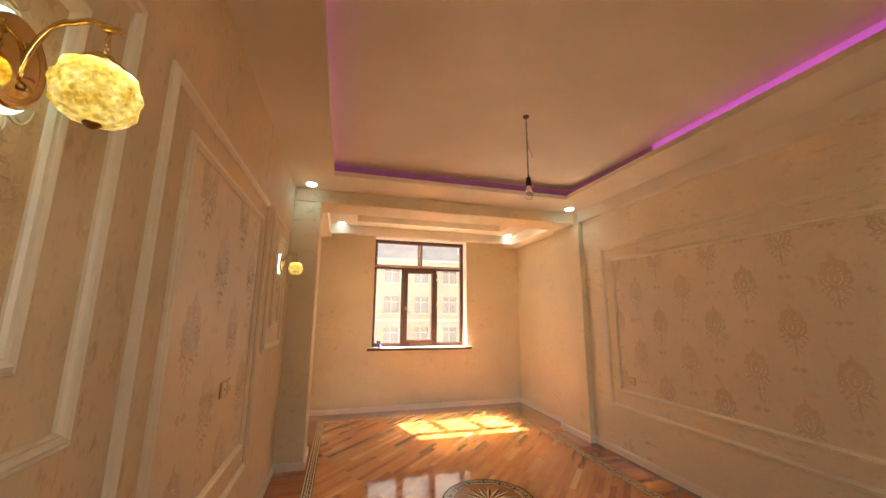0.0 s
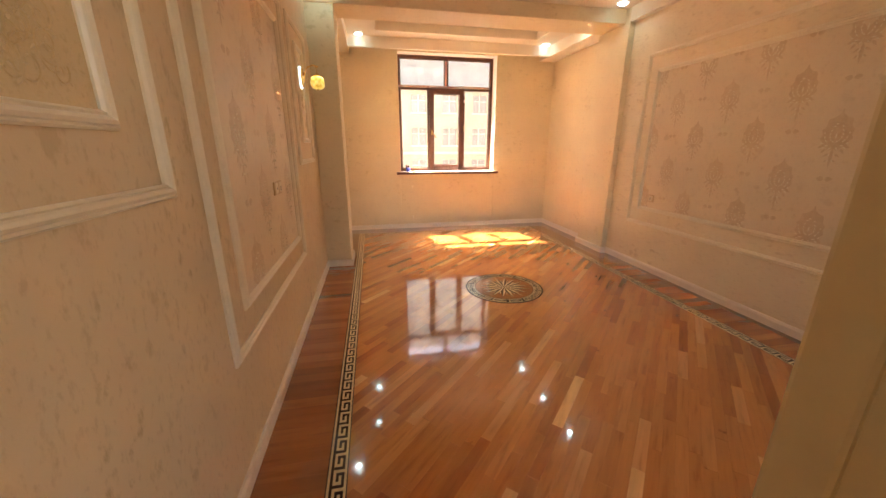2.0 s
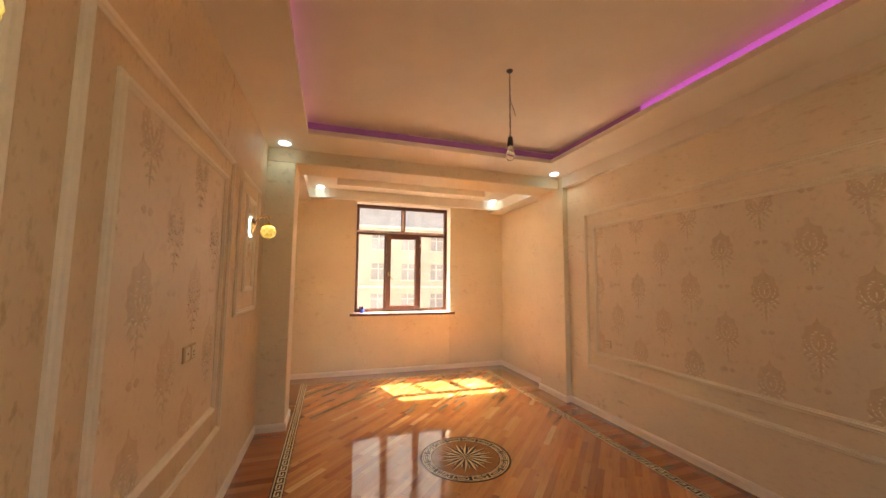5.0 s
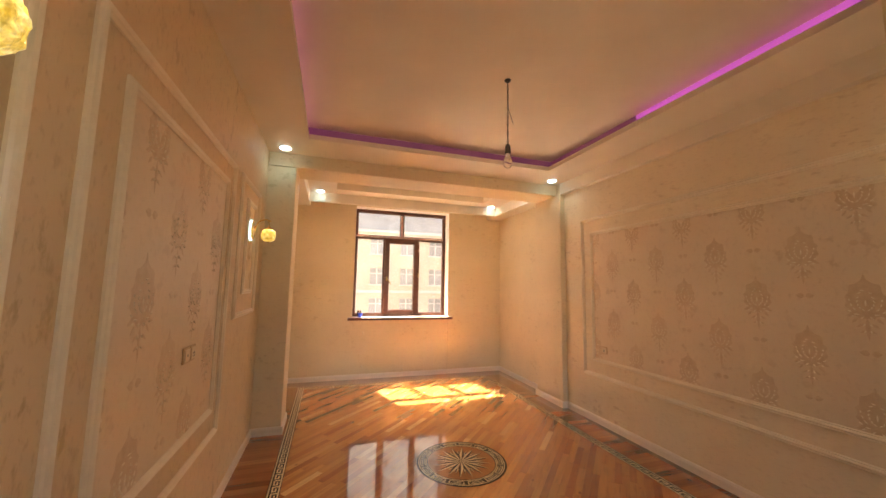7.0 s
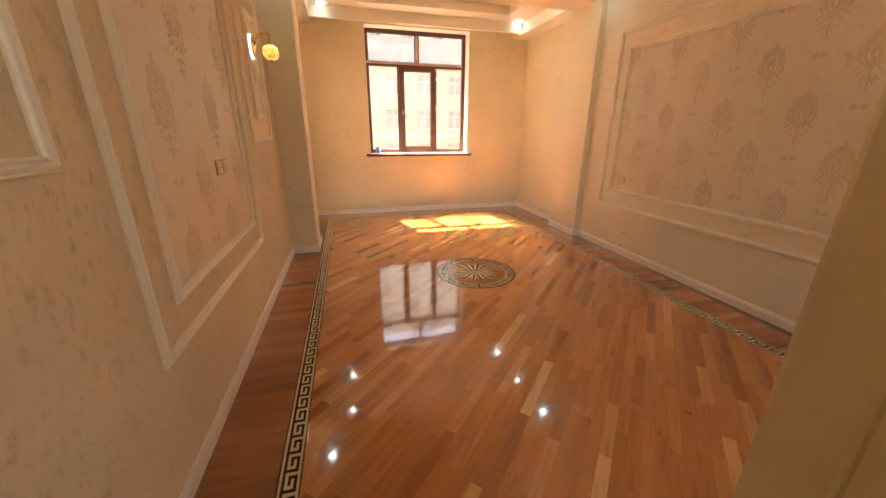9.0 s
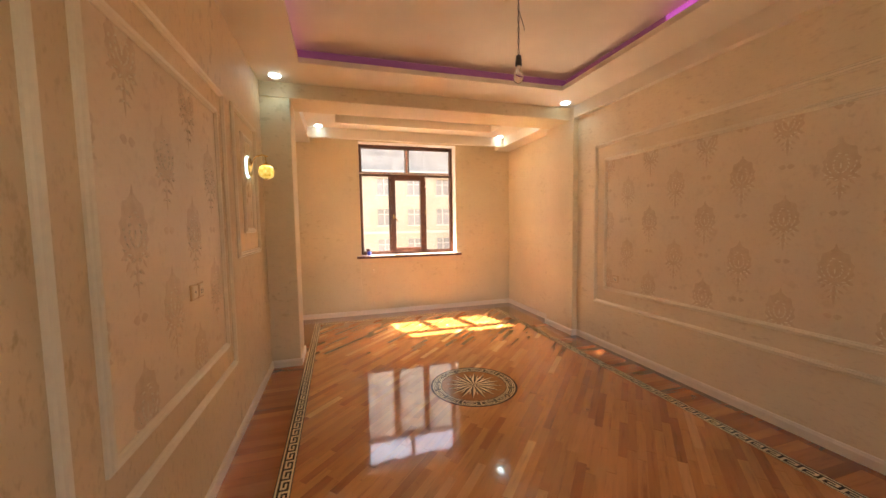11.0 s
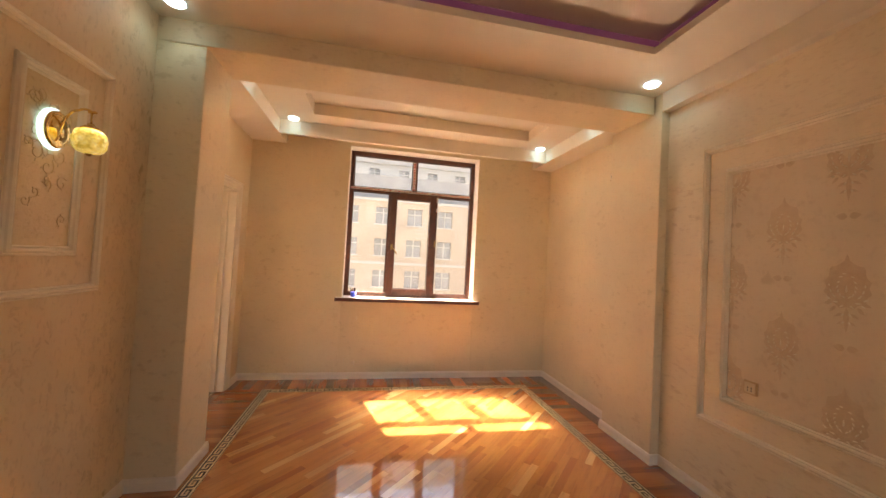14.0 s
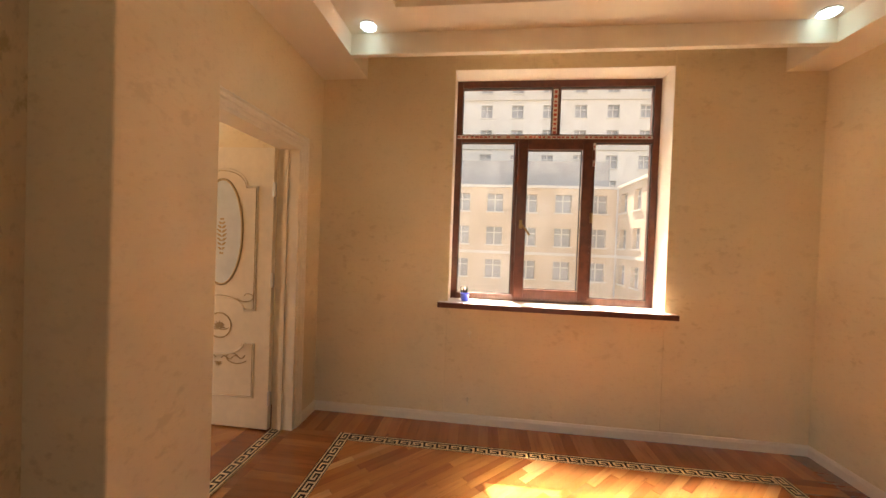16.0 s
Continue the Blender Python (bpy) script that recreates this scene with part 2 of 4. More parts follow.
AMBER = amber_mat()
FACADE = plain("ochre_render", (0.53, 0.42, 0.31), 0.8, 0, 0.08, 0.6, 0)
FACADE_W = plain("pale_render", (0.56, 0.53, 0.48), 0.8, 0, 0.06, 0.5, 0)
FACADE_G = plain("grey_roof_sheet", (0.34, 0.33, 0.32), 0.7, 0, 0.12, 0.8, 0)
FWIN = plain("dim_window_glass", (0.30, 0.29, 0.28), 0.15, 0, 0.3, 0.4, 0)
FFRAME = plain("white_window_frame", (0.56, 0.52, 0.46), 0.5, 0, 0.03, 1, 0)
DIRT = plain("dusty_ground", (0.30, 0.25, 0.19), 0.9, 0, 0.2, 0.3, 0)

# ---------------------------------------------------------------- mesh helpers


def mesh_ob(name, verts, faces, mat, parent=None, smooth=False, tone=None):
    me = bpy.data.meshes.new(name)
    me.from_pydata([tuple(v) for v in verts], [], faces)
    me.materials.append(mat)
    bm = bmesh.new()
    bm.from_mesh(me)
    bmesh.ops.recalc_face_normals(bm, faces=bm.faces)
    bm.to_mesh(me)
    bm.free()
    if smooth:
        me.polygons.foreach_set("use_smooth", [True] * len(me.polygons))
    if tone is not None:
        a = me.attributes.new("tone", "FLOAT", "FACE")
        a.data.foreach_set("value", tone if isinstance(tone, list) else [tone] * len(me.polygons))
    ob = new(name, me)
    if parent:
        ob.parent = parent
    return ob


BOXF = [(0, 3, 2, 1), (4, 5, 6, 7), (0, 1, 5, 4), (1, 2, 6, 5), (2, 3, 7, 6), (3, 0, 4, 7)]


def box_geo(b):
    x0, x1, y0, y1, z0, z1 = b
    return [(x0, y0, z0), (x1, y0, z0), (x1, y1, z0), (x0, y1, z0), (x0, y0, z1), (x1, y0, z1), (x1, y1, z1), (x0, y1, z1)]


def boxes(name, bs, mat, parent=None, bevel=0.0):
    v, f = [], []
    for b in bs:
        k = len(v)
        v += box_geo(b)
        f += [tuple(i + k for i in q) for q in BOXF]
    ob = mesh_ob(name, v, f, mat, parent)
    if bevel:
        md = ob.modifiers.new("edge", "BEVEL")
        md.width, md.segments, md.limit_method = bevel, 2, "ANGLE"
    return ob


def structure(ob, label, category="wall"):
    return tagged(ob, label, category, kind="structure")


def lathe(name, prof, mat, parent=None, seg=32, warp=None, axis="z"):
    """Turns (radius, height) pairs round the z axis."""
    v, f = [], []
    for i, (r, z) in enumerate(prof):
        for j in range(seg):
            a = 2 * math.pi * j / seg
            rr = r * (warp(i, a) if warp else 1)
            v.append((rr * math.cos(a), rr * math.sin(a), z))
    for i in range(len(prof) - 1):
        for j in range(seg):
            k = (j + 1) % seg
            f.append((i * seg + j, i * seg + k, (i + 1) * seg + k, (i + 1) * seg + j))
    f.append(tuple(range(seg)))
    f.append(tuple((len(prof) - 1) * seg + j for j in range(seg)))
    return mesh_ob(name, v, f, mat, parent, True)


def tube(name, pts, r, mat, parent=None, seg=8, closed=False):
    """A round bar along a line of points."""
    P = [Vector(p) for p in pts]
    v, f = [], []
    n = len(P)
    for i, p in enumerate(P):
        a = P[(i - 1) % n] if (closed or i) else p
        b = P[(i + 1) % n] if (closed or i < n - 1) else p
        d = (b - a).normalized()
        s = d.cross(Vector((0.31, 0.17, 0.93))).normalized()
        t = d.cross(s)
        for j in range(seg):
            g = 2 * math.pi * j / seg
            v.append(p + r * (math.cos(g) * s + math.sin(g) * t))
    for i in range(n if closed else n - 1):
        k = (i + 1) % n
        for j in range(seg):
            m = (j + 1) % seg
            f.append((i * seg + j, i * seg + m, k * seg + m, k * seg + j))
    if not closed:
        f.append(tuple(range(seg)))
        f.append(tuple((n - 1) * seg + j for j in range(seg)))
    return mesh_ob(name, v, f, mat, parent, True)


def swept_frame(name, rect, prof, place, mat, parent=None):
    """A mitred moulding round a rectangle (u0, u1, v0, v1). prof: (distance inwards, height). place(u, v, h) gives the point."""
    u0, u1, v0, v1 = rect
    v, f = [], []
    cs = [(u0, v0, 1, 1), (u1, v0, -1, 1), (u1, v1, -1, -1), (u0, v1, 1, -1)]
    for u, w, su, sv in cs:
        for d, h in prof:
            v.append(place(u + su * d, w + sv * d, h))
    n = len(prof)
    for i in range(4):
        k = (i + 1) % 4
        for j in range(n - 1):
            f.append((i * n + j, k * n + j, k * n + j + 1, i * n + j + 1))
    return mesh_ob(name, v, f, mat, parent)


def empty(name, at=(0, 0, 0)):
    ob = new(name)
    ob.location = at
    ob.empty_display_size = 0.05
    return ob


# ---------------------------------------------------------------- the large structure
XR, XBR, XBL, YW = 3.46, 3.52, -0.045, 6.18      # right wall, bay walls, window wall
PL = (0.265, 4.34, 4.72)                          # post beside the left wall: face x, y from, y to
PR = (3.39, 4.255, 4.81)                          # post beside the right wall
Y0, YN = 0.645, 0.36                             # near wall, room side and hall side
ZS, ZB, ZT = 2.76, 2.62, 2.90                    # dropped ceiling, beam, tray ceiling
TR = (0.40, 2.96, 1.0, 3.86)                     # tray opening
WX0, WX1, WZ0, WZ1 = 0.998, 2.555, 0.92, 2.675       # window opening
DY0, DY1, DZ = 5.05, 5.87, 2.01                   # door opening in the bay

floor = structure(boxes("floor", [(-0.01, XR, Y0 - 0.4, YW, -0.1, -0.003)], TAN), "varnished diagonal parquet with a dark key-pattern border", "floor")
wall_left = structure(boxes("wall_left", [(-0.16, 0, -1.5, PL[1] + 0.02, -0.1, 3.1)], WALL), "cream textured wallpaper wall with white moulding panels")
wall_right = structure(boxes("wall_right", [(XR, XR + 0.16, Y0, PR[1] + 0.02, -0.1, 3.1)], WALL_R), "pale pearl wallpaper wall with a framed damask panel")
structure(boxes("wall_left_post", [(-0.16, PL[0], PL[1], PL[2], -0.1, 2.9)], BAYW, bevel=0.006), "cream papered square wall post beside the bay")
structure(boxes("wall_right_post", [(PR[0], XR + 0.16, PR[1], PR[2], -0.1, 2.9)], BAYW, bevel=0.006), "cream papered shallow wall post beside the bay")
structure(boxes("wall_bay_left", [(XBL - 0.14, XBL, PL[2], DY0, -0.1, 3.1), (XBL - 0.14, XBL, DY1, YW, -0.1, 3.1), (XBL - 0.14, XBL, DY0, DY1, DZ, 3.1)], BAYW), "cream papered bay wall with an open doorway")
structure(boxes("wall_bay_right", [(XBR, XBR + 0.16, PR[2], YW, -0.1, 3.1)], BAYW), "plain cream papered bay wall")
wall_window = structure(boxes("wall_window", [(-3.2, WX0, YW, YW + 0.32, -0.1, 3.1), (WX1, XBR + 0.16, YW, YW + 0.32, -0.1, 3.1), (WX0, WX1, YW, YW + 0.32, -0.1, WZ0), (WX0, WX1, YW, YW + 0.32, WZ1, 3.1)], BAYW, bevel=0.004), "cream papered outer wall round the window")
# the opening from x 1.50 to 3.25 is unseen, added to light the room
structure(boxes("wall_near", [(1.10, 1.50, YN, Y0, -0.1, 3.1), (3.25, XR + 0.16, YN, Y0, -0.1, 3.1), (1.50, 3.25, YN, Y0, 2.4, 3.1), (0, 0.10, YN, Y0, -0.1, 3.1), (0.10, 1.10, YN, Y0, 2.12, 3.1)], WALL), "cream wall with the entrance doorway and an added unseen opening for daylight")
structure(boxes("beam", [(0.0, XR + 0.1, 4.33, 4.745, ZB, 3.0)], BAYW, bevel=0.006), "cream papered ceiling beam before the bay", "beam")
structure(boxes("beam_right", [(PR[0] + 0.002, XR, Y0, PR[1] + 0.004, ZB, 3.0)], CEIL, bevel=0.005), "cream painted box beam along the wall", "beam")

# ceilings: dropped border with a lit tray, and the stepped bay ceiling
CV, CVR = 0.07, 0.085
structure(boxes("ceiling", [
    (0, TR[0], Y0, 4.33, ZS, ZS + 0.045), (TR[1], PR[0], Y0, 4.33, ZS, ZS + 0.045),
    (TR[0], TR[1], Y0, TR[2], ZS, ZS + 0.045), (TR[0], TR[1], TR[3], 4.33, ZS, ZS + 0.045),
    (0, TR[0] - CV, Y0, 4.33, ZS + 0.045, 3.0), (TR[1] + CVR, PR[0], Y0, 4.33, ZS + 0.045, 3.0),
    (TR[0] - CV, TR[1] + CVR, Y0, TR[2] - CV, ZS + 0.045, 3.0), (TR[0] - CV, TR[1] + CVR, TR[3] + CV, 4.33, ZS + 0.045, 3.0),
    (TR[0] - CV, TR[1] + CVR, TR[2] - CV, TR[3] + CV, ZT, 3.0)], CEIL), "cream dropped plasterboard ceiling with a recessed tray", "ceiling")
BT = (0.68, 2.92, 5.12, 5.58)
structure(boxes("ceiling_bay", [
    (XBL, 0.31, 4.745, YW, ZB, 3.0), (3.26, XBR, 4.745, YW, ZB, 3.0), (0.31, 3.26, 5.83, 5.87, ZB, 3.0),
    (0.31, BT[0], 4.745, 5.83, ZS, 3.0), (BT[1], 3.26, 4.745, 5.83, ZS, 3.0),
    (BT[0], BT[1], 4.745, BT[2], ZS, 3.0), (BT[0], BT[1], BT[3], 5.83, ZS, 3.0),
    (BT[0], BT[1], BT[2], BT[3], 2.87, 3.0), (0.31, 3.26, 5.87, YW, 2.95, 3.0)], CEIL), "cream stepped bay ceiling with a shallow tray", "ceiling")
structure(boxes("ceiling_slab", [(-3.4, XBR + 0.2, -1.7, YW + 0.32, 3.1, 3.25)], CEIL), "plain concrete slab above", "ceiling")

# hall behind the entrance and the room beyond the bay door
structure(boxes("floor_hall", [(-0.16, 3.62, -1.5, Y0 - 0.4, -0.1, -0.003)], TAN), "brown wooden hall floor", "floor")
# the gap in the hall's back wall is made up, to let sky light in
structure(boxes("wall_hall", [(-0.16, 3.62, -1.66, -1.5, -0.1, 0.6), (-0.16, 3.62, -1.66, -1.5, 2.7, 3.1), (-0.16, 1.6, -1.66, -1.5, 0.6, 2.7), (3.4, 3.62, -1.66, -1.5, 0.6, 2.7), (3.46, 3.62, -1.5, YN, -0.1, 3.1)], WALL), "plain cream hall wall with an added unseen daylight opening")
structure(boxes("floor_side_room", [(-3.2, XBL, 3.2, YW, -0.1, -0.003)], TAN), "brown parquet of the next room", "floor")
# its big opening is out of view, added so daylight brightens the door leaf
structure(boxes("wall_side_room", [(-3.36, -3.2, 3.2, 3.3, -0.1, 3.1), (-3.36, -3.2, 5.9, YW, -0.1, 3.1), (-3.36, -3.2, 3.3, 5.9, -0.1, 0.3), (-3.36, -3.2, 3.3, 5.9, 2.72, 3.1), (-3.2, -0.16, 3.04, 3.2, -0.1, 3.1)], WALL), "cream papered wall of the next room with an added unseen daylight opening")
structure(boxes("ceiling_side_room", [(-3.2, XBL - 0.14, 3.2, YW, 2.76, 2.84)], CEIL), "cream ceiling of the next room", "ceiling")

# violet light strips in the tray
led = structure(boxes("trim_led", [(TR[1] + CVR - 0.008, TR[1] + CVR - 0.002, TR[2] - 0.05, 2.72, ZS + 0.047, ZS + 0.134)], PURPLE), "glowing violet light strip in the tray recess", "light strip")
boxes("strip_left", [(TR[0] - CV + 0.002, TR[0] - CV + 0.008, TR[2] - 0.05, TR[3] + 0.05, ZS + 0.047, ZS + 0.118)], PURPLE, led)
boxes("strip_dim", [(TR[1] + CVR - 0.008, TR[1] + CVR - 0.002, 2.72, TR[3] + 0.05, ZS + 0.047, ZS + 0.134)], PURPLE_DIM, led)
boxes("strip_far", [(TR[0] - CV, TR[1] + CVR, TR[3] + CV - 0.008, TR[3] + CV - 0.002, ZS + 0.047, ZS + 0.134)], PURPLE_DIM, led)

# ---------------------------------------------------------------- skirting
SKP = [(0.0, 0.0), (0.016, 0.0), (0.016, 0.052), (0.011, 0.064), (0.009, 0.07), (0.0, 0.072)]


def skirting(runs):
    v, f = [], []
    n = len(SKP)
    for (x0, y0), (x1, y1), (nx, ny) in runs:
        k = len(v)
        dx, dy = x1 - x0, y1 - y0
        ln = math.hypot(dx, dy)
        ex, ey = dx / ln * 0.001, dy / ln * 0.001
        for px, py in ((x0 - ex, y0 - ey), (x1 + ex, y1 + ey)):
            v += [(px + nx * d, py + ny * d, h) for d, h in SKP]
        f += [(k + j, k + n + j, k + n + j + 1, k + j + 1) for j in range(n - 1)]
        f += [tuple(k + j for j in range(n)), tuple(k + n + j for j in range(n))]
    return mesh_ob("baseboard", v, f, SKIRT)


structure(skirting([
    ((0, Y0), (0, PL[1]), (1, 0)), ((0, PL[1]), (PL[0] + 0.016, PL[1]), (0, -1)), ((PL[0], PL[1] - 0.016), (PL[0], PL[2] + 0.016), (1, 0)),
    ((PL[0], PL[2]), (XBL, PL[2]), (0, 1)), ((XBL, PL[2]), (XBL, DY0 - 0.085), (1, 0)), ((XBL, DY1 + 0.085), (XBL, YW), (1, 0)),
    ((XBL, YW), (XBR, YW), (0, -1)), ((XBR, YW), (XBR, PR[2]), (-1, 0)), ((XBR, PR[2]), (PR[0] - 0.016, PR[2]), (0, 1)),
    ((PR[0], PR[2] + 0.016), (PR[0], PR[1] - 0.016), (-1, 0)), ((PR[0] - 0.016, PR[1]), (XR, PR[1]), (0, -1)), ((XR, PR[1]), (XR, Y0), (-1, 0))]),
    "white painted wooden skirting board along the walls", "skirting")

# ---------------------------------------------------------------- wall panels
MOULD = [(0.0, 0.0), (0.0, 0.007), (0.005, 0.011), (0.010, 0.0075), (0.013, 0.013), (0.020, 0.0165), (0.027, 0.013), (0.030, 0.0075), (0.035, 0.011), (0.040, 0.006), (0.040, 0.0)]


def left_at(u, w, h):
    return (h, u, w)


def right_at(u, w, h):
    return (XR - h, u, w)


def moulding(rect, place, label):
    return structure(swept_frame("trim", rect, [(d, h * 1.35) for d, h in MOULD], place, TRIM), label, "moulding")


PANELS_L = [((0.79, 1.468, 1.175, 2.235), (0.965, 1.295, 1.345, 2.075)), ((1.64, 3.14, 0.50, 2.225), (1.815, 3.0, 0.66, 2.085)), ((3.32, 4.02, 1.175, 2.235), (3.54, 3.87, 1.345, 2.095))]
for o, i in PANELS_L:
    moulding(o, left_at, "white grooved plaster moulding, outer frame on the cream wall")
    moulding(i, left_at, "white grooved plaster moulding, inner frame round wallpaper")
PANEL_R = ((0.80, 3.95, 0.48, 2.24), (0.97, 3.80, 0.645, 2.075))
for r in PANEL_R:
    moulding(r, right_at, "white grooved plaster moulding framing the damask wall")


def petal(v, f, cx, cz, ang, ln, wd, h, n=5):
    """One raised leaf of the damask: pointed, domed along its middle."""
    k = len(v)
    ca, sa = math.cos(ang), math.sin(ang)
    v.append((cx, cz, 0.0))
    for j in range(1, n):
        t = j / n
        w = wd * math.sin(math.pi * t ** 0.75)
        for s, hh in ((-1, 0.0), (0, h), (1, 0.0)):
            a, b = t * ln, s * w / 2
            v.append((cx + a * ca - b * sa, cz + a * sa + b * ca, hh))
    v.append((cx + ln * ca, cz + ln * sa, 0.0))
    e = len(v) - 1
    f += [(k, k + 1, k + 2), (k, k + 2, k + 3)]
    for j in range(n - 2):
        q = k + 1 + 3 * j
        f += [(q, q + 3, q + 4, q + 1), (q + 1, q + 4, q + 5, q + 2)]
    q = e - 3
    f += [(q, e, q + 1), (q + 1, e, q + 2)]


def motif_meshes():
    """A scalloped drop with a pearl crown and tail, about 0.15 by 0.32 m."""
    v, f = [(0, 0.0, 0.0012)], []
    h = math.pi / 2
    n = 60
    for rr, hh in ((0.75, 0.0012), (1.0, 0.0)):
        for i in range(n):
            a = 2 * math.pi * i / n
            up = max(0, math.sin(a)) ** 3
            w = 0.070 * (1 + 0.50 * up) * (1 - 0.14 * abs(math.sin(5.5 * (a - h)))) * (1.0 if math.sin(a) > 0 else 0.98)
            v.append((rr * w * math.cos(a) * 1.02, rr * w * math.sin(a) * (1.12 if math.sin(a) > 0 else 1.05), hh))
    f += [(0, 1 + i, 1 + (i + 1) % n) for i in range(n)]
    f += [(1 + i, 1 + n + i, 1 + n + (i + 1) % n, 1 + (i + 1) % n) for i in range(n)]
    for s in (-1, 1):
        for cx, cz, ang, ln, wd in ((0.04, -0.045, -0.35, 0.03, 0.014), (0.03, -0.06, -0.9, 0.032, 0.012), (0.012, -0.085, -0.6, 0.03, 0.010), (0.006, -0.115, -0.5, 0.024, 0.009)):
            petal(v, f, s * cx, cz, ang if s > 0 else math.pi - ang, ln, wd, 0.0012)
    petal(v, f, 0, -0.06, -h, 0.10, 0.016, 0.0012)
    petal(v, f, 0, 0.09, h, 0.045, 0.014, 0.0012)
    for s in (-1, 1):
        petal(v, f, s * 0.002, -0.215, 0.15 if s > 0 else math.pi - 0.15, 0.035, 0.026, 0.0012)
    ground = (v, f)
    v2, f2 = [], []
    for k in range(13):
        a = h + (k - 6) * 0.42
        rx, rz = 0.024, 0.034 + 0.018 * max(0, math.sin(a)) ** 3
        petal(v2, f2, rx * math.cos(a), 0.008 + rz * math.sin(a), a + (h if k > 6 else -h) * 0.9, 0.016, 0.007, 0.005, 4)
    for s in (-1, 1):
        for cx, cz, ang, ln in ((0.030, -0.030, 0.9, 0.022), (0.044, -0.012, 1.3, 0.018), (0.046, -0.036, 0.5, 0.016), (0.022, -0.046, 0.1, 0.020), (0.040, -0.052, -0.5, 0.014), (0.008, -0.054, -0.7, 0.018), (0.006, -0.085, -0.9, 0.016), (0.006, -0.115, -0.9, 0.012), (0.050, 0.012, 1.5, 0.012)):
            petal(v2, f2, s * cx, cz, ang if s > 0 else math.pi - ang, ln, 0.007, 0.005, 4)
    petal(v2, f2, 0, -0.012, h, 0.034, 0.010, 0.004, 4)
    return ground, (v2, f2)


(GV, GF), (PV, PF) = motif_meshes()


def damask(wall, rect, place, first, scale=1.0):
    """Wallpaper inside a moulding, with half-dropped rows of motifs."""
    u0, u1, w0, w1 = rect
    c = [place(u, w, hh) for hh in (0.0, 0.0025) for u, w in ((u0 + 0.02, w0 + 0.02), (u1 - 0.02, w0 + 0.02), (u1 - 0.02, w1 - 0.02), (u0 + 0.02, w1 - 0.02))]
    paper = mesh_ob("wallpaper", c, BOXF, DAMASK, wall)
    ms = []
    for vv, ff, mat in ((GV, GF, MOTIF), (PV, PF, SPECK)):
        pts = [Vector(place(a * scale, b * scale, 0.0027 + d)) - Vector(place(0, 0, 0)) for a, b, d in vv]
        ms.append((pts, ff, mat))
    verts = [tuple(p) for p in ms[0][0]] + [tuple(p) for p in ms[1][0]]
    shift = len(ms[0][0])
    faces = ms[0][1] + [tuple(i + shift for i in q) for q in ms[1][1]]
    flat = [(a * scale, b * scale) for vv in (GV, PV) for a, b, d in vv]
    k = len(ms[0][1])

    def print_mesh(keep):
        me = bpy.data.meshes.new("motif")
        me.from_pydata(verts, [], [faces[i] for i in keep])
        for q in ms:
            me.materials.append(q[2])
        me.polygons.foreach_set("material_index", [0 if i < k else 1 for i in keep])
        bm = bmesh.new()
        bm.from_mesh(me)
        bmesh.ops.delete(bm, geom=[q for q in bm.verts if not q.link_faces], context="VERTS")
        bmesh.ops.recalc_face_normals(bm, faces=bm.faces)
        bm.to_mesh(me)
        bm.free()
        return me
    whole = print_mesh(range(len(faces)))
    fu, fw = first
    for i in range(-12, 13):
        for j in range(-4, 5):
            u, w = fu + 0.26 * i, fw + 0.61 * j + (0.305 if i % 2 else 0)
            held = [u0 + 0.03 < u + a < u1 - 0.03 and w0 + 0.03 < w + b < w1 - 0.03 for a, b in flat]
            keep = [n for n, q in enumerate(faces) if all(held[c] for c in q)]
            if len(keep) > 12:
                m = new("motif", whole if len(keep) == len(faces) else print_mesh(keep))
                m.location = place(u, w, 0)
                m.parent = paper
    return paper


damask(wall_right, PANEL_R[1], right_at, (3.48, 1.68), 1.25)
damask(wall_left, PANELS_L[1][1], left_at, (2.06, 1.36), 1.35)
for o, i in (PANELS_L[0], PANELS_L[2]):
    boxes("wallpaper", [(0.0, 0.0025, i[0] + 0.02, i[1] - 0.02, i[2] + 0.02, i[3] - 0.02)], SCROLL, wall_left)




def leaf_relief(n, seed, areas):
    """Faint raised sprays that the paper carries between the panels."""
    g = random.Random(seed)
    v, f = [], []
    for y0, y1, z0, z1, share in areas:
        for i in range(int(n * share)):
            y, z = g.uniform(y0, y1), g.uniform(z0, z1)
            lean = g.choice((0.9, 2.2, -1.1, 1.57)) + g.uniform(-0.4, 0.4)
            for k in range(g.choice((2, 3, 4))):
                petal(v, f, y + 0.012 * k * math.cos(lean), z + 0.022 * k * math.sin(lean), lean + g.uniform(-0.9, 0.9), g.uniform(0.018, 0.045), g.uniform(0.008, 0.018), 0.0012, 4)
    return mesh_ob("leaf_relief", [(0.0006 + d, a, b) for a, b, d in v], f, RELIEF, wall_left)


leaf_relief(300, 5, ((4.07, 4.30, 0.15, 2.55, 0.42), (3.3, 4.05, 0.15, 1.12, 0.3)))


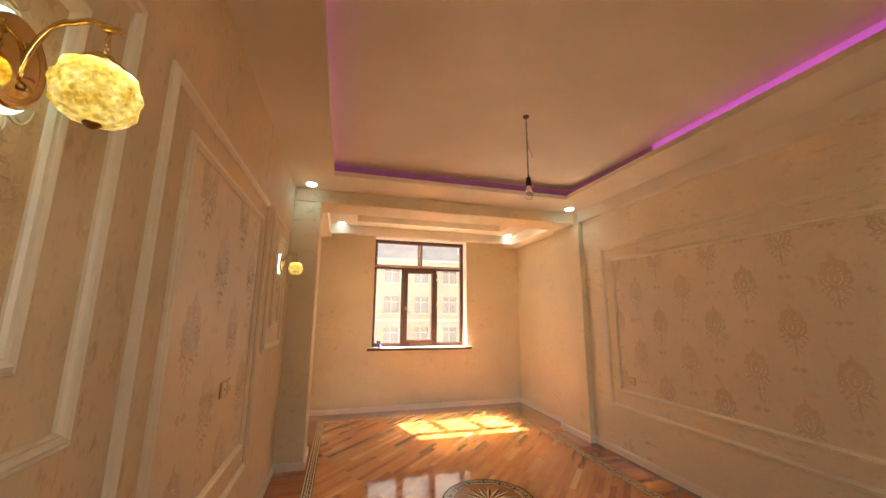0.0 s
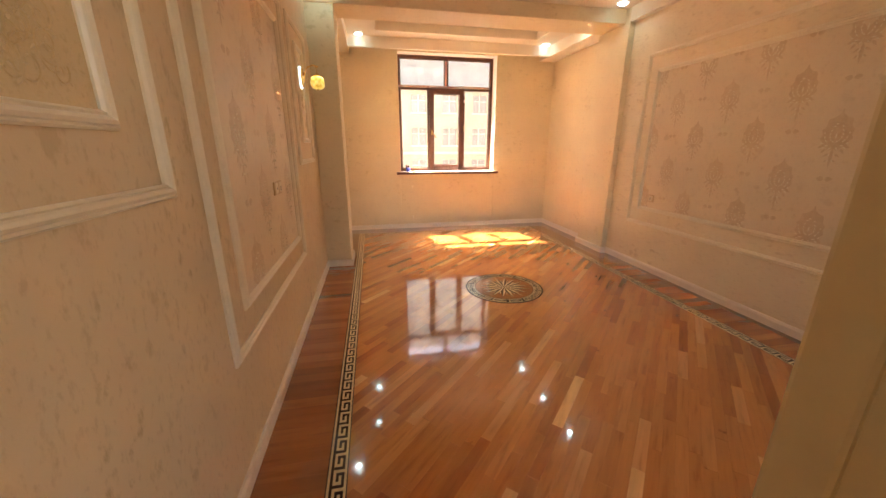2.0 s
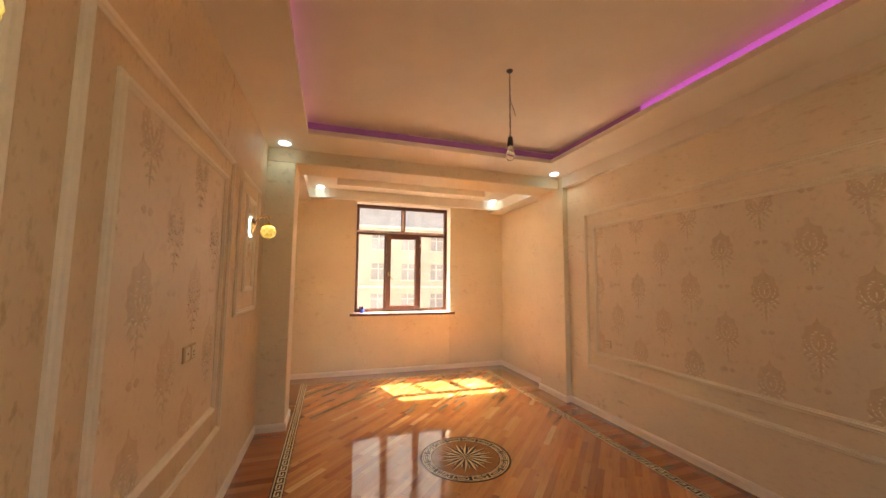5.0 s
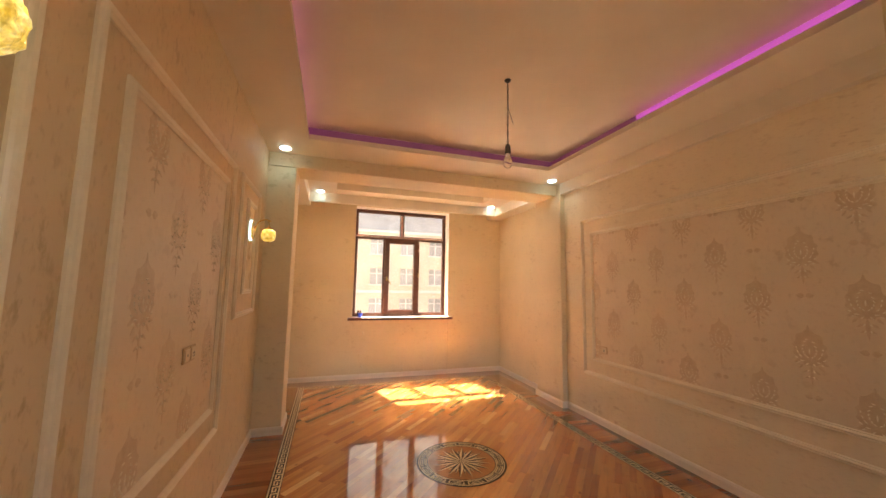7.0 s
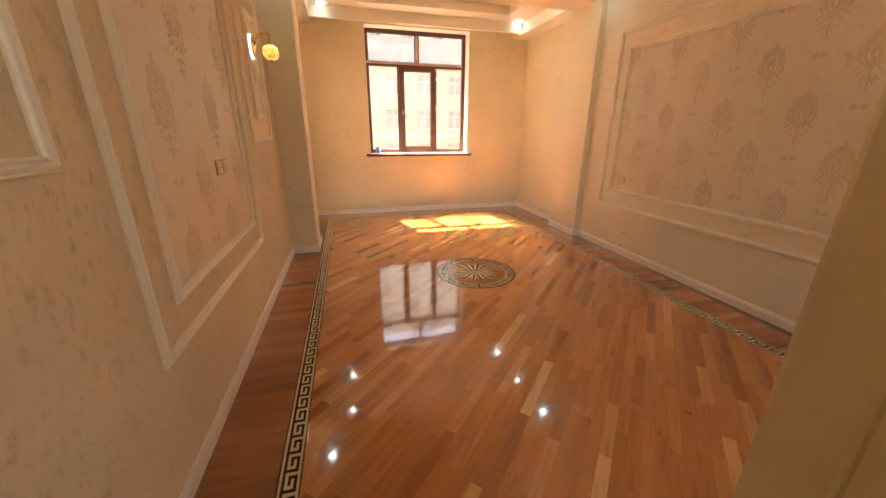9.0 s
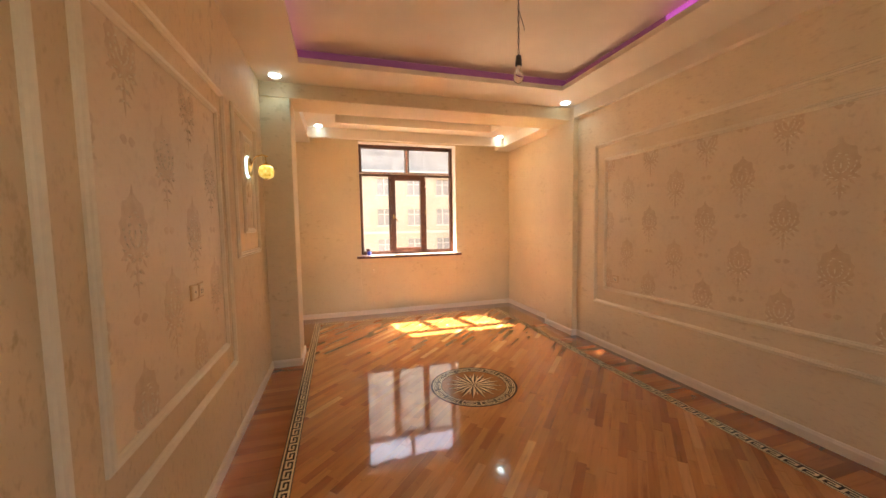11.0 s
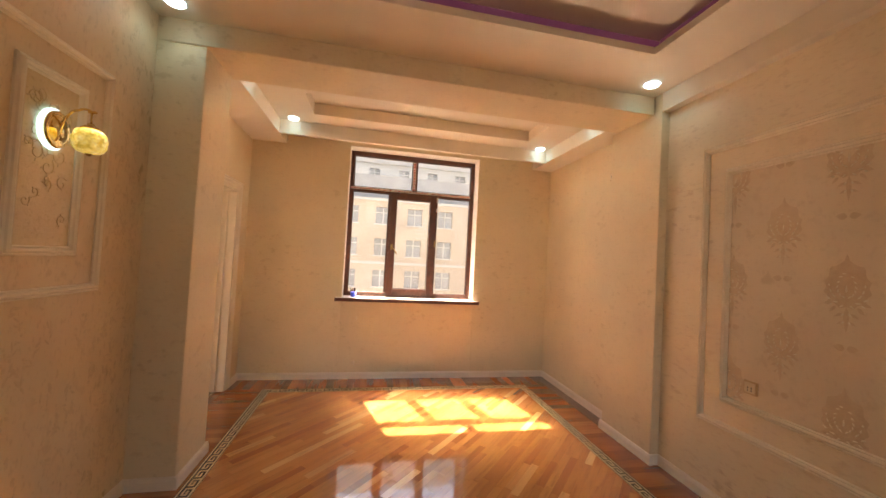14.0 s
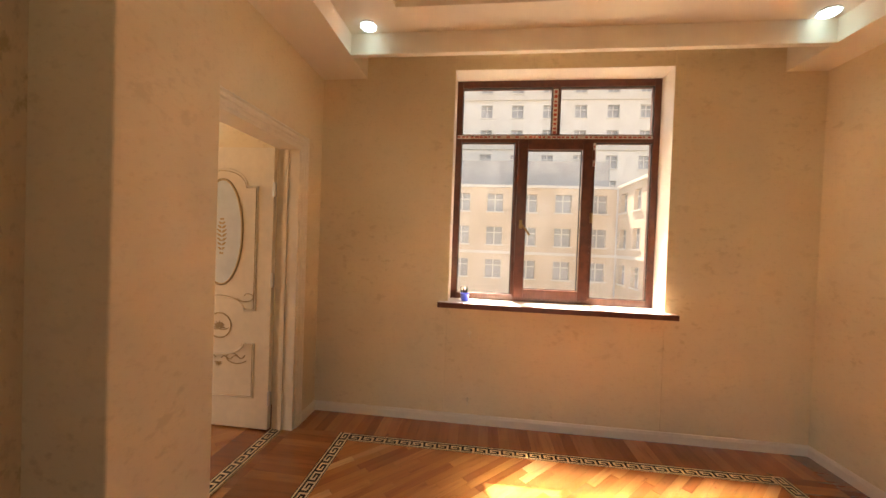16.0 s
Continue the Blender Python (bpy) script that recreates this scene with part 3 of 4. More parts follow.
def arabesque(rect, seed, count):
    """Embossed gold paper inside a small frame: crowded curls with leaves along them."""
    g = random.Random(seed)
    u0, u1, w0, w1 = rect
    v, f, lv, lf = [], [], [], []
    for c in range(count):
        size = g.uniform(0.018, 0.042)
        cy, cz = g.uniform(u0 + 0.05 + size, u1 - 0.05 - size), g.uniform(w0 + 0.05 + size, w1 - 0.05 - size)
        turn, sg = g.uniform(0, 6.28), g.choice((-1, 1))
        line = []
        for i in range(17):
            a, r = turn + sg * 0.44 * i, size * (1 - i / 20)
            line.append((cy + r * math.cos(a), cz + r * math.sin(a) * 1.15))
        k = len(v)
        for i, (y, z) in enumerate(line):
            y2, z2 = line[min(i + 1, 16)]
            y1, z1 = line[max(i - 1, 0)]
            d = math.hypot(y2 - y1, z2 - z1) or 1
            wd = 0.0022 * (1 - 0.6 * i / 16)
            ny, nz = -(z2 - z1) / d * wd, (y2 - y1) / d * wd
            v += [(0.003, y - ny, z - nz), (0.0052, y, z), (0.003, y + ny, z + nz)]
            if i < 16:
                q = k + 3 * i
                f += [(q, q + 3, q + 4, q + 1), (q + 1, q + 4, q + 5, q + 2)]
        for i in range(0, 12, 3):
            petal(lv, lf, *line[i], turn + sg * 0.44 * i + g.uniform(-0.6, 0.6), size * 0.5, size * 0.2, 0.002, 4)
    mesh_ob("scroll_relief", v, f, SCROLL_INK, wall_left)
    mesh_ob("scroll_leaves", [(0.0031 + d, a, b) for a, b, d in lv], lf, RELIEF, wall_left)


SCROLL_INK = worn_print("scroll_ink", (0.60, 0.42, 0.21), (0.76, 0.58, 0.34), 0.35)
arabesque(PANELS_L[0][1], 3, 70)
arabesque(PANELS_L[2][1], 8, 22)

# ---------------------------------------------------------------- window
YF = 6.36                                       # room face of the frame


def window():
    w = tagged(empty("window_1", (1.78, YF, WZ0)), "brown wood-grain window with five panes and a tilting sash", "window", kind="structure")
    inv = Matrix.Translation((-1.78, -YF, -WZ0))

    def part(name, bs, mat, bevel=0.004, parent=None):
        o = boxes(name, [(a - 1.78, b - 1.78, c - YF, d - YF, e - WZ0, g - WZ0) for a, b, c, d, e, g in bs], mat, parent or w, bevel)
        return o
    fw = 0.055
    a, b = WX0 - 0.005, WX1 + 0.005
    part("frame", [(a, a + fw, YF, YF + 0.07, WZ0, WZ1), (b - fw, b, YF, YF + 0.07, WZ0, WZ1), (a + fw, b - fw, YF, YF + 0.07, WZ0, WZ0 + fw),
                   (a + fw, b - fw, YF, YF + 0.07, WZ1 - fw, WZ1), (a + fw, b - fw, YF + 0.001, YF + 0.07, 2.185, 2.245), (1.75, 1.81, YF + 0.001, YF + 0.07, 2.245, WZ1 - fw),
                   (1.475, 1.53, YF + 0.001, YF + 0.07, WZ0 + fw, 2.185), (2.03, 2.085, YF + 0.001, YF + 0.07, WZ0 + fw, 2.185)], PVC)
    s0, s1, t0, t1 = 1.50, 2.065, WZ0 + 0.03, 2.20
    sash = part("sash", [(s0, s0 + 0.075, YF - 0.022, YF, t0, t1), (s1 - 0.075, s1, YF - 0.022, YF, t0, t1), (s0 + 0.075, s1 - 0.075, YF - 0.022, YF + 0.04, t0, t0 + 0.075), (s0 + 0.075, s1 - 0.075, YF - 0.022, YF + 0.04, t1 - 0.075, t1)], PVC)
    panes = [(a + fw, 1.75, 2.245, WZ1 - fw), (1.81, b - fw, 2.245, WZ1 - fw), (a + fw, 1.475, WZ0 + fw, 2.185), (2.085, b - fw, WZ0 + fw, 2.185), (s0 + 0.075, s1 - 0.075, t0 + 0.075, t1 - 0.075)]
    for x0, x1, z0, z1 in panes:
        p = part("pane", [(x0, x1, YF + 0.028, YF + 0.034, z0, z1)], PANE, 0)
        p.visible_shadow = False
        g = 0.006
        part("gasket", [(x0, x0 + g, YF + 0.012, YF + 0.027, z0, z1), (x1 - g, x1, YF + 0.012, YF + 0.027, z0, z1), (x0 + g, x1 - g, YF + 0.012, YF + 0.027, z0, z0 + g), (x0 + g, x1 - g, YF + 0.012, YF + 0.027, z1 - g, z1)], PVC_EDGE, 0)
    h = part("handle", [(1.525, 1.55, YF - 0.03, YF - 0.022, 1.50, 1.57), (1.53, 1.546, YF - 0.06, YF - 0.03, 1.53, 1.546)], BRONZE, 0.003)
    tube("lever", [(1.538 - 1.78, -0.055, 1.538 - WZ0), (1.57 - 1.78, -0.057, 1.50 - WZ0), (1.605 - 1.78, -0.055, 1.452 - WZ0)], 0.008, BRONZE, w)
    for z in (1.05, 1.42, 1.6, 2.08):
        part("hinge", [(2.058, 2.078, YF - 0.034, YF - 0.021, z - 0.04, z + 0.04)], PVC if z != 1.6 else BRONZE, 0.004)
    # strips of film with unreadable print
    tapes = [(1.755, 1.79, 2.25, 2.60), (a + 0.02, b - 0.06, 2.212, 2.238), (2.07, 2.09, 2.0, 2.18)]
    for x0, x1, z0, z1 in tapes:
        part("tape", [(x0, x1, YF - 0.003, YF - 0.0005, z0, z1)], TAPE, 0)
        up = (z1 - z0) > (x1 - x0)
        n = int(max(z1 - z0, x1 - x0) / 0.035)
        bars = []
        for i in range(n):
            if random.random() < 0.25:
                continue
            t = i / n
            if up:
                z = z0 + t * (z1 - z0)
                bars.append((x0 + 0.006, x1 - 0.006, YF - 0.0045, YF - 0.0031, z, z + 0.022 * random.uniform(0.5, 1.2)))
            else:
                x = x0 + t * (x1 - x0)
                bars.append((x, x + 0.024 * random.uniform(0.5, 1.2), YF - 0.0045, YF - 0.0031, z0 + 0.007, z1 - 0.007))
        part("print", bars, TAPE_RED, 0)
    return w


window()
structure(boxes("window_1_reveal", [(WX0 + 0.0005, WX0 + 0.004, YW - 0.002, YF, WZ0, WZ1), (WX1 - 0.004, WX1 - 0.0005, YW - 0.002, YF, WZ0, WZ1), (WX0 + 0.004, WX1 - 0.004, YW - 0.002, YF, WZ1 - 0.004, WZ1 - 0.0005)], SKIRT), "white plastered window reveal", "reveal")
# the slab's white top is the sun's glare put into its colour
sill = structure(boxes("window_sill", [(WX0 - 0.065, WX1 + 0.055, 6.105, YW - 0.001, WZ0 - 0.028, WZ0 + 0.004), (WX0 + 0.001, WX1 - 0.001, YW - 0.001, YF, WZ0 + 0.0005, WZ0 + 0.004)], GLARE_SCRAP_W, bevel=0.004), "window sill with sun glare painted white on top, dark brown front edge", "sill")
boxes("front_edge", [(WX0 - 0.068, WX1 + 0.058, 6.095, 6.105, WZ0 - 0.034, WZ0 + 0.006)], PVC, sill, 0.003)


def cup():
    c = lathe("cup", [(0.028, 0.0), (0.030, 0.002), (0.034, 0.055), (0.036, 0.058), (0.034, 0.059), (0.028, 0.004)], BLUE, None, 24)
    c.location = (1.125, 6.24, WZ0 + 0.0045)
    return tagged(c, "small blue plastic cup on the window sill", "cup")


cup()
g = lathe("drinking_glass", [(0.024, 0.0), (0.026, 0.003), (0.031, 0.10), (0.029, 0.10), (0.024, 0.006)], BULBG, None, 24)
g.location = (1.115, 6.30, WZ0 + 0.0045)
tagged(g, "clear empty drinking glass on the window sill", "glass")
clip = boxes("clip", [(1.19, 1.24, 6.20, 6.212, WZ0 + 0.0045, WZ0 + 0.012), (1.20, 1.215, 6.212, 6.235, WZ0 + 0.0045, WZ0 + 0.01)], BLACK, None, 0.002)
tagged(clip, "small black plastic clip lying on the sill", "clip")
for x, y, r in ((1.96, 6.23, 0.018), (2.02, 6.26, 0.013), (2.06, 6.22, 0.01)):
    s = lathe("plaster_scrap", [(r * 0.6, 0), (r, 0.004), (r * 0.8, 0.009), (r * 0.3, 0.012)], GLARE_SCRAP_W, None, 7)
    s.location = (x, y, WZ0 + 0.0045)
    tagged(s, "small white plaster scrap on the window sill", "scrap", "scraps on the sill")

# ---------------------------------------------------------------- sockets and cable stubs


def socket(at, turn, gangs, label):
    """A wall socket in the xz plane, facing -y before it is turned."""
    e = empty("wall_socket", at)
    e.rotation_euler = (0, 0, turn)
    for i in range(gangs):
        cx = (i - (gangs - 1) / 2) * 0.078
        boxes("plate", [(cx - 0.038, cx + 0.038, -0.009, 0, -0.038, 0.038)], SOCKET_GOLD, e, 0.004)
        boxes("insert", [(cx - 0.029, cx + 0.029, -0.013, -0.009, -0.029, 0.029)], PLASTIC, e, 0.003)
        hs = [(cx - 0.012, cx - 0.007), (cx + 0.007, cx + 0.012)] if (gangs == 1 or i) else [(cx - 0.004, cx + 0.004)]
        for a, b in hs:
            boxes("hole", [(a, b, -0.0136, -0.0128, -0.005, 0.005)], DARK, e)
            if gangs == 1 or i:
                boxes("hole", [(a, b, -0.0136, -0.0128, -0.018, -0.011)], DARK, e)
    return tagged(e, label, "socket")


socket((0.0025, 2.555, 1.085), radians(90), 2, "cream double wall socket with a gold rim")
socket((XR - 0.0025, 3.62, 0.785), radians(-90), 1, "cream wall socket with a gold rim on damask paper")
socket((XBR, 4.955, 2.29), radians(-90), 1, "cream wall socket high on the bay wall")
for z in (0.69, 0.185):
    e = empty("cable_stub", (1.175, YW, z))
    lathe("boot", [(0.014, 0), (0.014, 0.006), (0.006, 0.01), (0.005, 0.02)], PLASTIC, e, 14).rotation_euler = (radians(90), 0, 0)
    tube("cable", [(0, -0.012, 0), (0, -0.028, -0.006), (0.004, -0.03, -0.022), (0.002, -0.022, -0.03)], 0.004, PLASTIC, e)
    tagged(e, "short white cable stub out of the wall", "cable", "cable stubs under the window")

# ---------------------------------------------------------------- wall lamps


def sconce():
    e = empty("wall_lamp", (0.0028, 1.145, 1.845))
    r = lathe("glow_ring", [(0.070, 0.0), (0.0735, 0.003), (0.0735, 0.013), (0.070, 0.016)], RING, e, 40)
    p = lathe("backplate", [(0.062, 0.016), (0.066, 0.02), (0.066, 0.026), (0.060, 0.030), (0.052, 0.027), (0.046, 0.029), (0.030, 0.034), (0.012, 0.036)], GOLD, e, 40)
    for o in (r, p):
        o.rotation_euler = (0, radians(90), 0)
        o.scale = (1.15, 0.9, 1)
    for dz in (0.035, -0.035):
        s = lathe("screw", [(0.007, 0), (0.008, 0.004), (0.004, 0.007)], BRONZE, e, 12)
        s.rotation_euler = (0, radians(90), 0)
        s.location = (0.031, 0.008, dz)
    pts = []
    for i in range(17):
        t = i / 16
        if t < 0.5:
            pts.append((0.032 + 0.055 * (t / 0.5) ** 1.6, 0, -0.03 + 0.118 * math.sin(t * math.pi)))
        else:
            u = (t - 0.5) / 0.5
            pts.append((0.087 + 0.055 * u, 0, 0.088 + 0.010 * math.sin(u * math.pi) - 0.002 * u))
    tube("arm", pts, 0.0048, GOLD, e, 10)
    boxes("arm_tip", [(0.125, 0.155, -0.006, 0.006, 0.082, 0.092)], GOLD, e, 0.003)
    tube("link", [(0.138, 0, 0.083), (0.134, 0.005, 0.07), (0.138, 0, 0.057), (0.142, -0.005, 0.048), (0.138, 0, 0.04)], 0.0035, GOLD, e, 8)
    c = lathe("cap", [(0.008, 0.024), (0.012, 0.020), (0.012, 0.014), (0.022, 0.011), (0.030, 0.004), (0.033, 0.0), (0.030, -0.004)], GOLD, e, 28)
    c.location = (0.138, 0, 0.016)
    prof = [(0.034, 0.012), (0.046, 0.008), (0.057, 0.0), (0.060, -0.008), (0.059, -0.014), (0.0645, -0.020), (0.0665, -0.030), (0.063, -0.038), (0.0645, -0.044), (0.062, -0.056), (0.055, -0.062), (0.052, -0.067), (0.042, -0.074), (0.026, -0.079), (0.012, -0.081)]

    def warp(i, a):
        row = 0 if i < 5 else (1 if i < 9 else 2)
        amp = 0.0 if i in (0, 14) else (0.11 if i not in (4, 8) else 0.02)
        return 1 + amp * abs(math.cos(4.5 * a + row * math.pi / 2)) - amp / 2
    s = lathe("shade", [(r * 0.84, z * 1.08) for r, z in prof], AMBER, e, 72, warp)
    s.location = (0.138, 0, 0.0)
    k = lathe("finial", [(0.012, 0.0), (0.013, -0.003), (0.008, -0.008), (0.003, -0.011)], BRONZE, e, 14)
    k.location = (0.138, 0, -0.0855)
    return tagged(e, "brass wall lamp with a lit amber bubble-glass shade", "wall lamp", "wall lamps on the panelled wall")


lamp = sconce()
lamp2 = copy_thing(lamp, pose(0.0028, 3.705, 1.86))

# ---------------------------------------------------------------- ceiling spots


def spot_lamp():
    e = empty("ceiling_spot")
    lathe("rim", [(0.046, 0.0), (0.047, -0.004), (0.040, -0.007), (0.036, -0.004)], STEEL, e, 28)

    def star(i, a):
        return 1 + 0.12 * math.cos(8 * a) if i % 2 else 1 - 0.05 * math.cos(8 * a)
    lathe("crystal", [(0.036, -0.002), (0.042, -0.010), (0.038, -0.018), (0.030, -0.022), (0.018, -0.026), (0.008, -0.026)], COOL, e, 32, star)
    for o in e.children:
        o.scale = (1.2, 1.2, 1.0)
    return tagged(e, "round crystal ceiling spotlight, lit cool white", "spotlight", "crystal ceiling spots")


SPOTS = [(0.17, 4.16), (3.21, 4.16), (0.46, 5.74), (3.15, 5.76), (0.45, 4.90), (3.15, 4.92), (0.2, 0.85), (3.2, 0.85)]
first = spot_lamp()
first.location = (*SPOTS[0], ZS)
for x, y in SPOTS[1:]:
    copy_thing(first, pose(x, y, ZS))
spot_data = bpy.data.lights.new("spot_light", "SPOT")
spot_data.energy, spot_data.spot_size, spot_data.spot_blend, spot_data.shadow_soft_size = 0.26, radians(150), 0.6, 0.03
spot_data.color = (0.40, 0.80, 1.0)
bay_data = spot_data.copy()
bay_data.energy = 0.11
for x, y in SPOTS:
    new("spot_light", bay_data if y > 4.5 else spot_data).location = (x, y, ZS - 0.035)

# ---------------------------------------------------------------- bare bulb on its wires


def pendant():
    e = empty("hanging_bulb", (1.78, 2.63, ZT))
    lathe("rose", [(0.024, 0), (0.022, -0.008), (0.010, -0.016)], BLACK, e, 18)
    for s in (0, math.pi):
        tube("wire", [(0.004 * math.cos(i * 0.9 + s), 0.004 * math.sin(i * 0.9 + s), -0.012 - 0.0185 * i) for i in range(26)], 0.0022, BLACK, e, 6)
    tube("loose_end", [(0.002, 0, -0.20), (0.012, 0, -0.235), (0.02, -0.004, -0.26), (0.035, -0.006, -0.31), (0.04, -0.005, -0.325)], 0.002, BLACK, e, 6)
    lathe("holder", [(0.010, -0.475), (0.016, -0.48), (0.018, -0.50), (0.021, -0.535), (0.021, -0.54)], BLACK, e, 20)
    lathe("bulb", [(0.013, -0.54), (0.015, -0.555), (0.024, -0.575), (0.030, -0.595), (0.0305, -0.61), (0.026, -0.63), (0.015, -0.642), (0.004, -0.645)], BULBG, e, 24)
    tube("filament", [(-0.01, 0, -0.60), (-0.004, 0, -0.57), (0, 0, -0.545), (0.004, 0, -0.57), (0.01, 0, -0.60)], 0.001, STEEL, e, 5)
    return tagged(e, "bare clear bulb hanging on black twisted wires", "bulb")


pendant()

# ---------------------------------------------------------------- doors
CASE = [(0.0, 0.0), (0.0, 0.012), (0.012, 0.020), (0.022, 0.012), (0.030, 0.018), (0.045, 0.020), (0.055, 0.012), (0.066, 0.016), (0.080, 0.010), (0.080, 0.0)]


def casing(name, a0, a1, top, place, mat):
    """A grooved door surround: two uprights and a mitred head. The profile runs from the outer edge inwards."""
    v, f = [], []
    n = len(CASE)
    for u, w, su, sv in ((a0, 0, 1, 0), (a0, top, 1, -1), (a1, top, -1, -1), (a1, 0, -1, 0)):
        v += [place(u + su * d, w + sv * d, h) for d, h in CASE]
    for i in range(3):
        f += [(i * n + j, (i + 1) * n + j, (i + 1) * n + j + 1, i * n + j + 1) for j in range(n - 1)]
    return mesh_ob(name, v, f, mat)


structure(casing("door_1_trim", DY0 - 0.085, DY1 + 0.085, DZ + 0.075, lambda u, w, h: (XBL + h, u, w), DOORP), "cream grooved door surround on the bay wall", "door frame")
structure(boxes("door_1_jamb", [(XBL - 0.15, XBL + 0.006, DY0 - 0.006, DY0 + 0.03, 0, DZ + 0.004), (XBL - 0.15, XBL + 0.006, DY1 - 0.03, DY1 + 0.006, 0, DZ + 0.004), (XBL - 0.15, XBL + 0.006, DY0 + 0.03, DY1 - 0.03, DZ - 0.03, DZ + 0.004),
                                (XBL - 0.10, XBL - 0.07, DY1 - 0.042, DY1 - 0.03, 0, DZ - 0.03)], DOORP, bevel=0.003), "cream lacquered door lining", "door frame")


def leaf():
    """The door leaf stands open into the next room, square to its wall. Local x runs from the hinge, y towards the viewer's back."""
    W, H, T = 0.76, 1.97, 0.04
    e = empty("door", (XBL - 0.155, DY1 - 0.03, 0.012))
    e.rotation_euler = (0, 0, radians(180))
    boxes("panel", [(0, W, 0, T, 0, H)], DOORP, e, 0.003)
    cx = W / 2
    yy = T + 0.002

    def line(name, pts, r, mat, closed=False):
        return tube(name, [(x, yy, z) for x, z in pts], r, mat, e, 6, closed)
    oval = [(cx + 0.155 * math.cos(a), 1.375 + 0.37 * math.sin(a)) for a in [2 * math.pi * i / 48 for i in range(48)]]
    line("oval_rim", oval, 0.009, PATINA, True)
    v = [(x, T + 0.004, z) for x, z in oval] + [(x, T - 0.002, z) for x, z in oval]
    mesh_ob("oval_glass", v, [tuple(range(48)), tuple(range(48, 96))] + [(i, (i + 1) % 48, 48 + (i + 1) % 48, 48 + i) for i in range(48)], FROST, e)
    x0, x1 = 0.115, W - 0.115

    def arch(z0, z1, up, low):
        """A panel outline with a bowed head or foot."""
        p = [(x0, z0)]
        if low:
            p += [(x0 + 0.08, z0)] + [(cx - (x1 - x0 - 0.16) / 2 * math.cos(math.pi * i / 12), z0 + low * math.sin(math.pi * i / 12)) for i in range(13)] + [(x1 - 0.08, z0)]
        p += [(x1, z0), (x1, z1)]
        if up:
            p += [(x1 - 0.08, z1)] + [(cx + (x1 - x0 - 0.16) / 2 * math.cos(math.pi * i / 12), z1 + up * math.sin(math.pi * i / 12)) for i in range(13)] + [(x0 + 0.08, z1)]
        return p + [(x0, z1)]
    for z0, z1, up, low in ((0.83, 1.70, 0.12, 0.09), (0.22, 0.60, -0.09, 0)):
        p = arch(z0, z1, up, low)
        line("raised_moulding", p, 0.007, DOORP, True)
        c0 = (z0 + z1) / 2
        line("gold_line", [(cx + (x - cx) * 0.955, c0 + (z - c0) * 0.975) for x, z in p], 0.003, PATINA, True)
    line("round_rim", [(cx + 0.088 * math.cos(i * math.pi / 14), 0.715 + 0.088 * math.sin(i * math.pi / 14)) for i in range(28)], 0.005, PATINA, True)

    def scroll(x, z, s, r):
        return [(x + s * (0.012 + 0.0075 * i * r) * math.cos(0.45 * i), z + (0.006 + 0.0045 * i * r) * math.sin(0.45 * i)) for i in range(14)]
    for s in (-1, 1):
        line("scroll", scroll(cx + s * 0.015, 0.715, s, 0.5), 0.0035, PATINA)
        line("scroll", scroll(cx + s * 0.20, 0.93, -s, 0.7), 0.0035, PATINA)
        line("scroll", scroll(cx + s * 0.12, 0.50, s, 0.9), 0.0035, PATINA)
        line("vine", [(cx + s * (0.02 + 0.018 * i), 0.485 + 0.014 * math.sin(i * 1.3) + 0.002 * i) for i in range(11)], 0.004, PATINA)
    v, f = [], []
    for i in range(7):
        a = math.pi * i / 6
        petal(v, f, cx, 0.70, a, 0.05, 0.014, 0.003)
        petal(v, f, cx, 0.455, math.pi + a, 0.035, 0.012, 0.003)
    for k in range(9):
        zc = 1.22 + 0.03 * k
        w = 0.05 * math.sin(math.pi * (k + 1.5) / 11)
        petal(v, f, cx, zc, 0.6, w, 0.016, 0.002)
        petal(v, f, cx, zc, math.pi - 0.6, w, 0.016, 0.002)
    mesh_ob("carved_sprays", [(a, T + 0.004 + d, b) for a, b, d in v], f, PATINA, e)
    for z in (0.22, 1.05, 1.68):
        boxes("hinge", [(-0.018, 0.004, T - 0.012, T + 0.006, z - 0.05, z + 0.05)], STEEL, e, 0.004)
    return tagged(e, "cream panelled door with gold carving and oval glass, open", "door")


leaf()
glow_side = boxes("wall_light", [(-0.995, -0.955, YW - 0.03, YW - 0.004, 2.16, 2.40)], RING, None, 0.01)
tagged(glow_side, "white lit wall light in the next room", "wall lamp")

# entrance lining, seen at the edge of the doorway
structure(boxes("door_2_jamb", [(1.085, 1.104, YN - 0.01, Y0 - 0.06, 0, 2.11), (0.096, 0.115, YN - 0.01, Y0 - 0.06, 0, 2.11), (0.115, 1.085, YN - 0.01, Y0 - 0.06, 2.10, 2.124)], JAMB, bevel=0.003), "cream lacquered lining of the entrance doorway", "door frame")
structure(boxes("door_2_trim", [(1.08, 1.16, Y0 - 0.062, Y0 + 0.016, 0, 2.18), (0.04, 0.12, Y0 - 0.062, Y0 + 0.016, 0, 2.18), (0.12, 1.08, Y0 - 0.062, Y0 + 0.016, 2.10, 2.18)], JAMB, bevel=0.008), "cream rounded surround of the entrance doorway", "door frame")

# ---------------------------------------------------------------- outside
structure(boxes("ground", [(-900, 900, -900, 1500, -12.2, -12)], DIRT), "dusty pale ground between the apartment blocks", "ground")


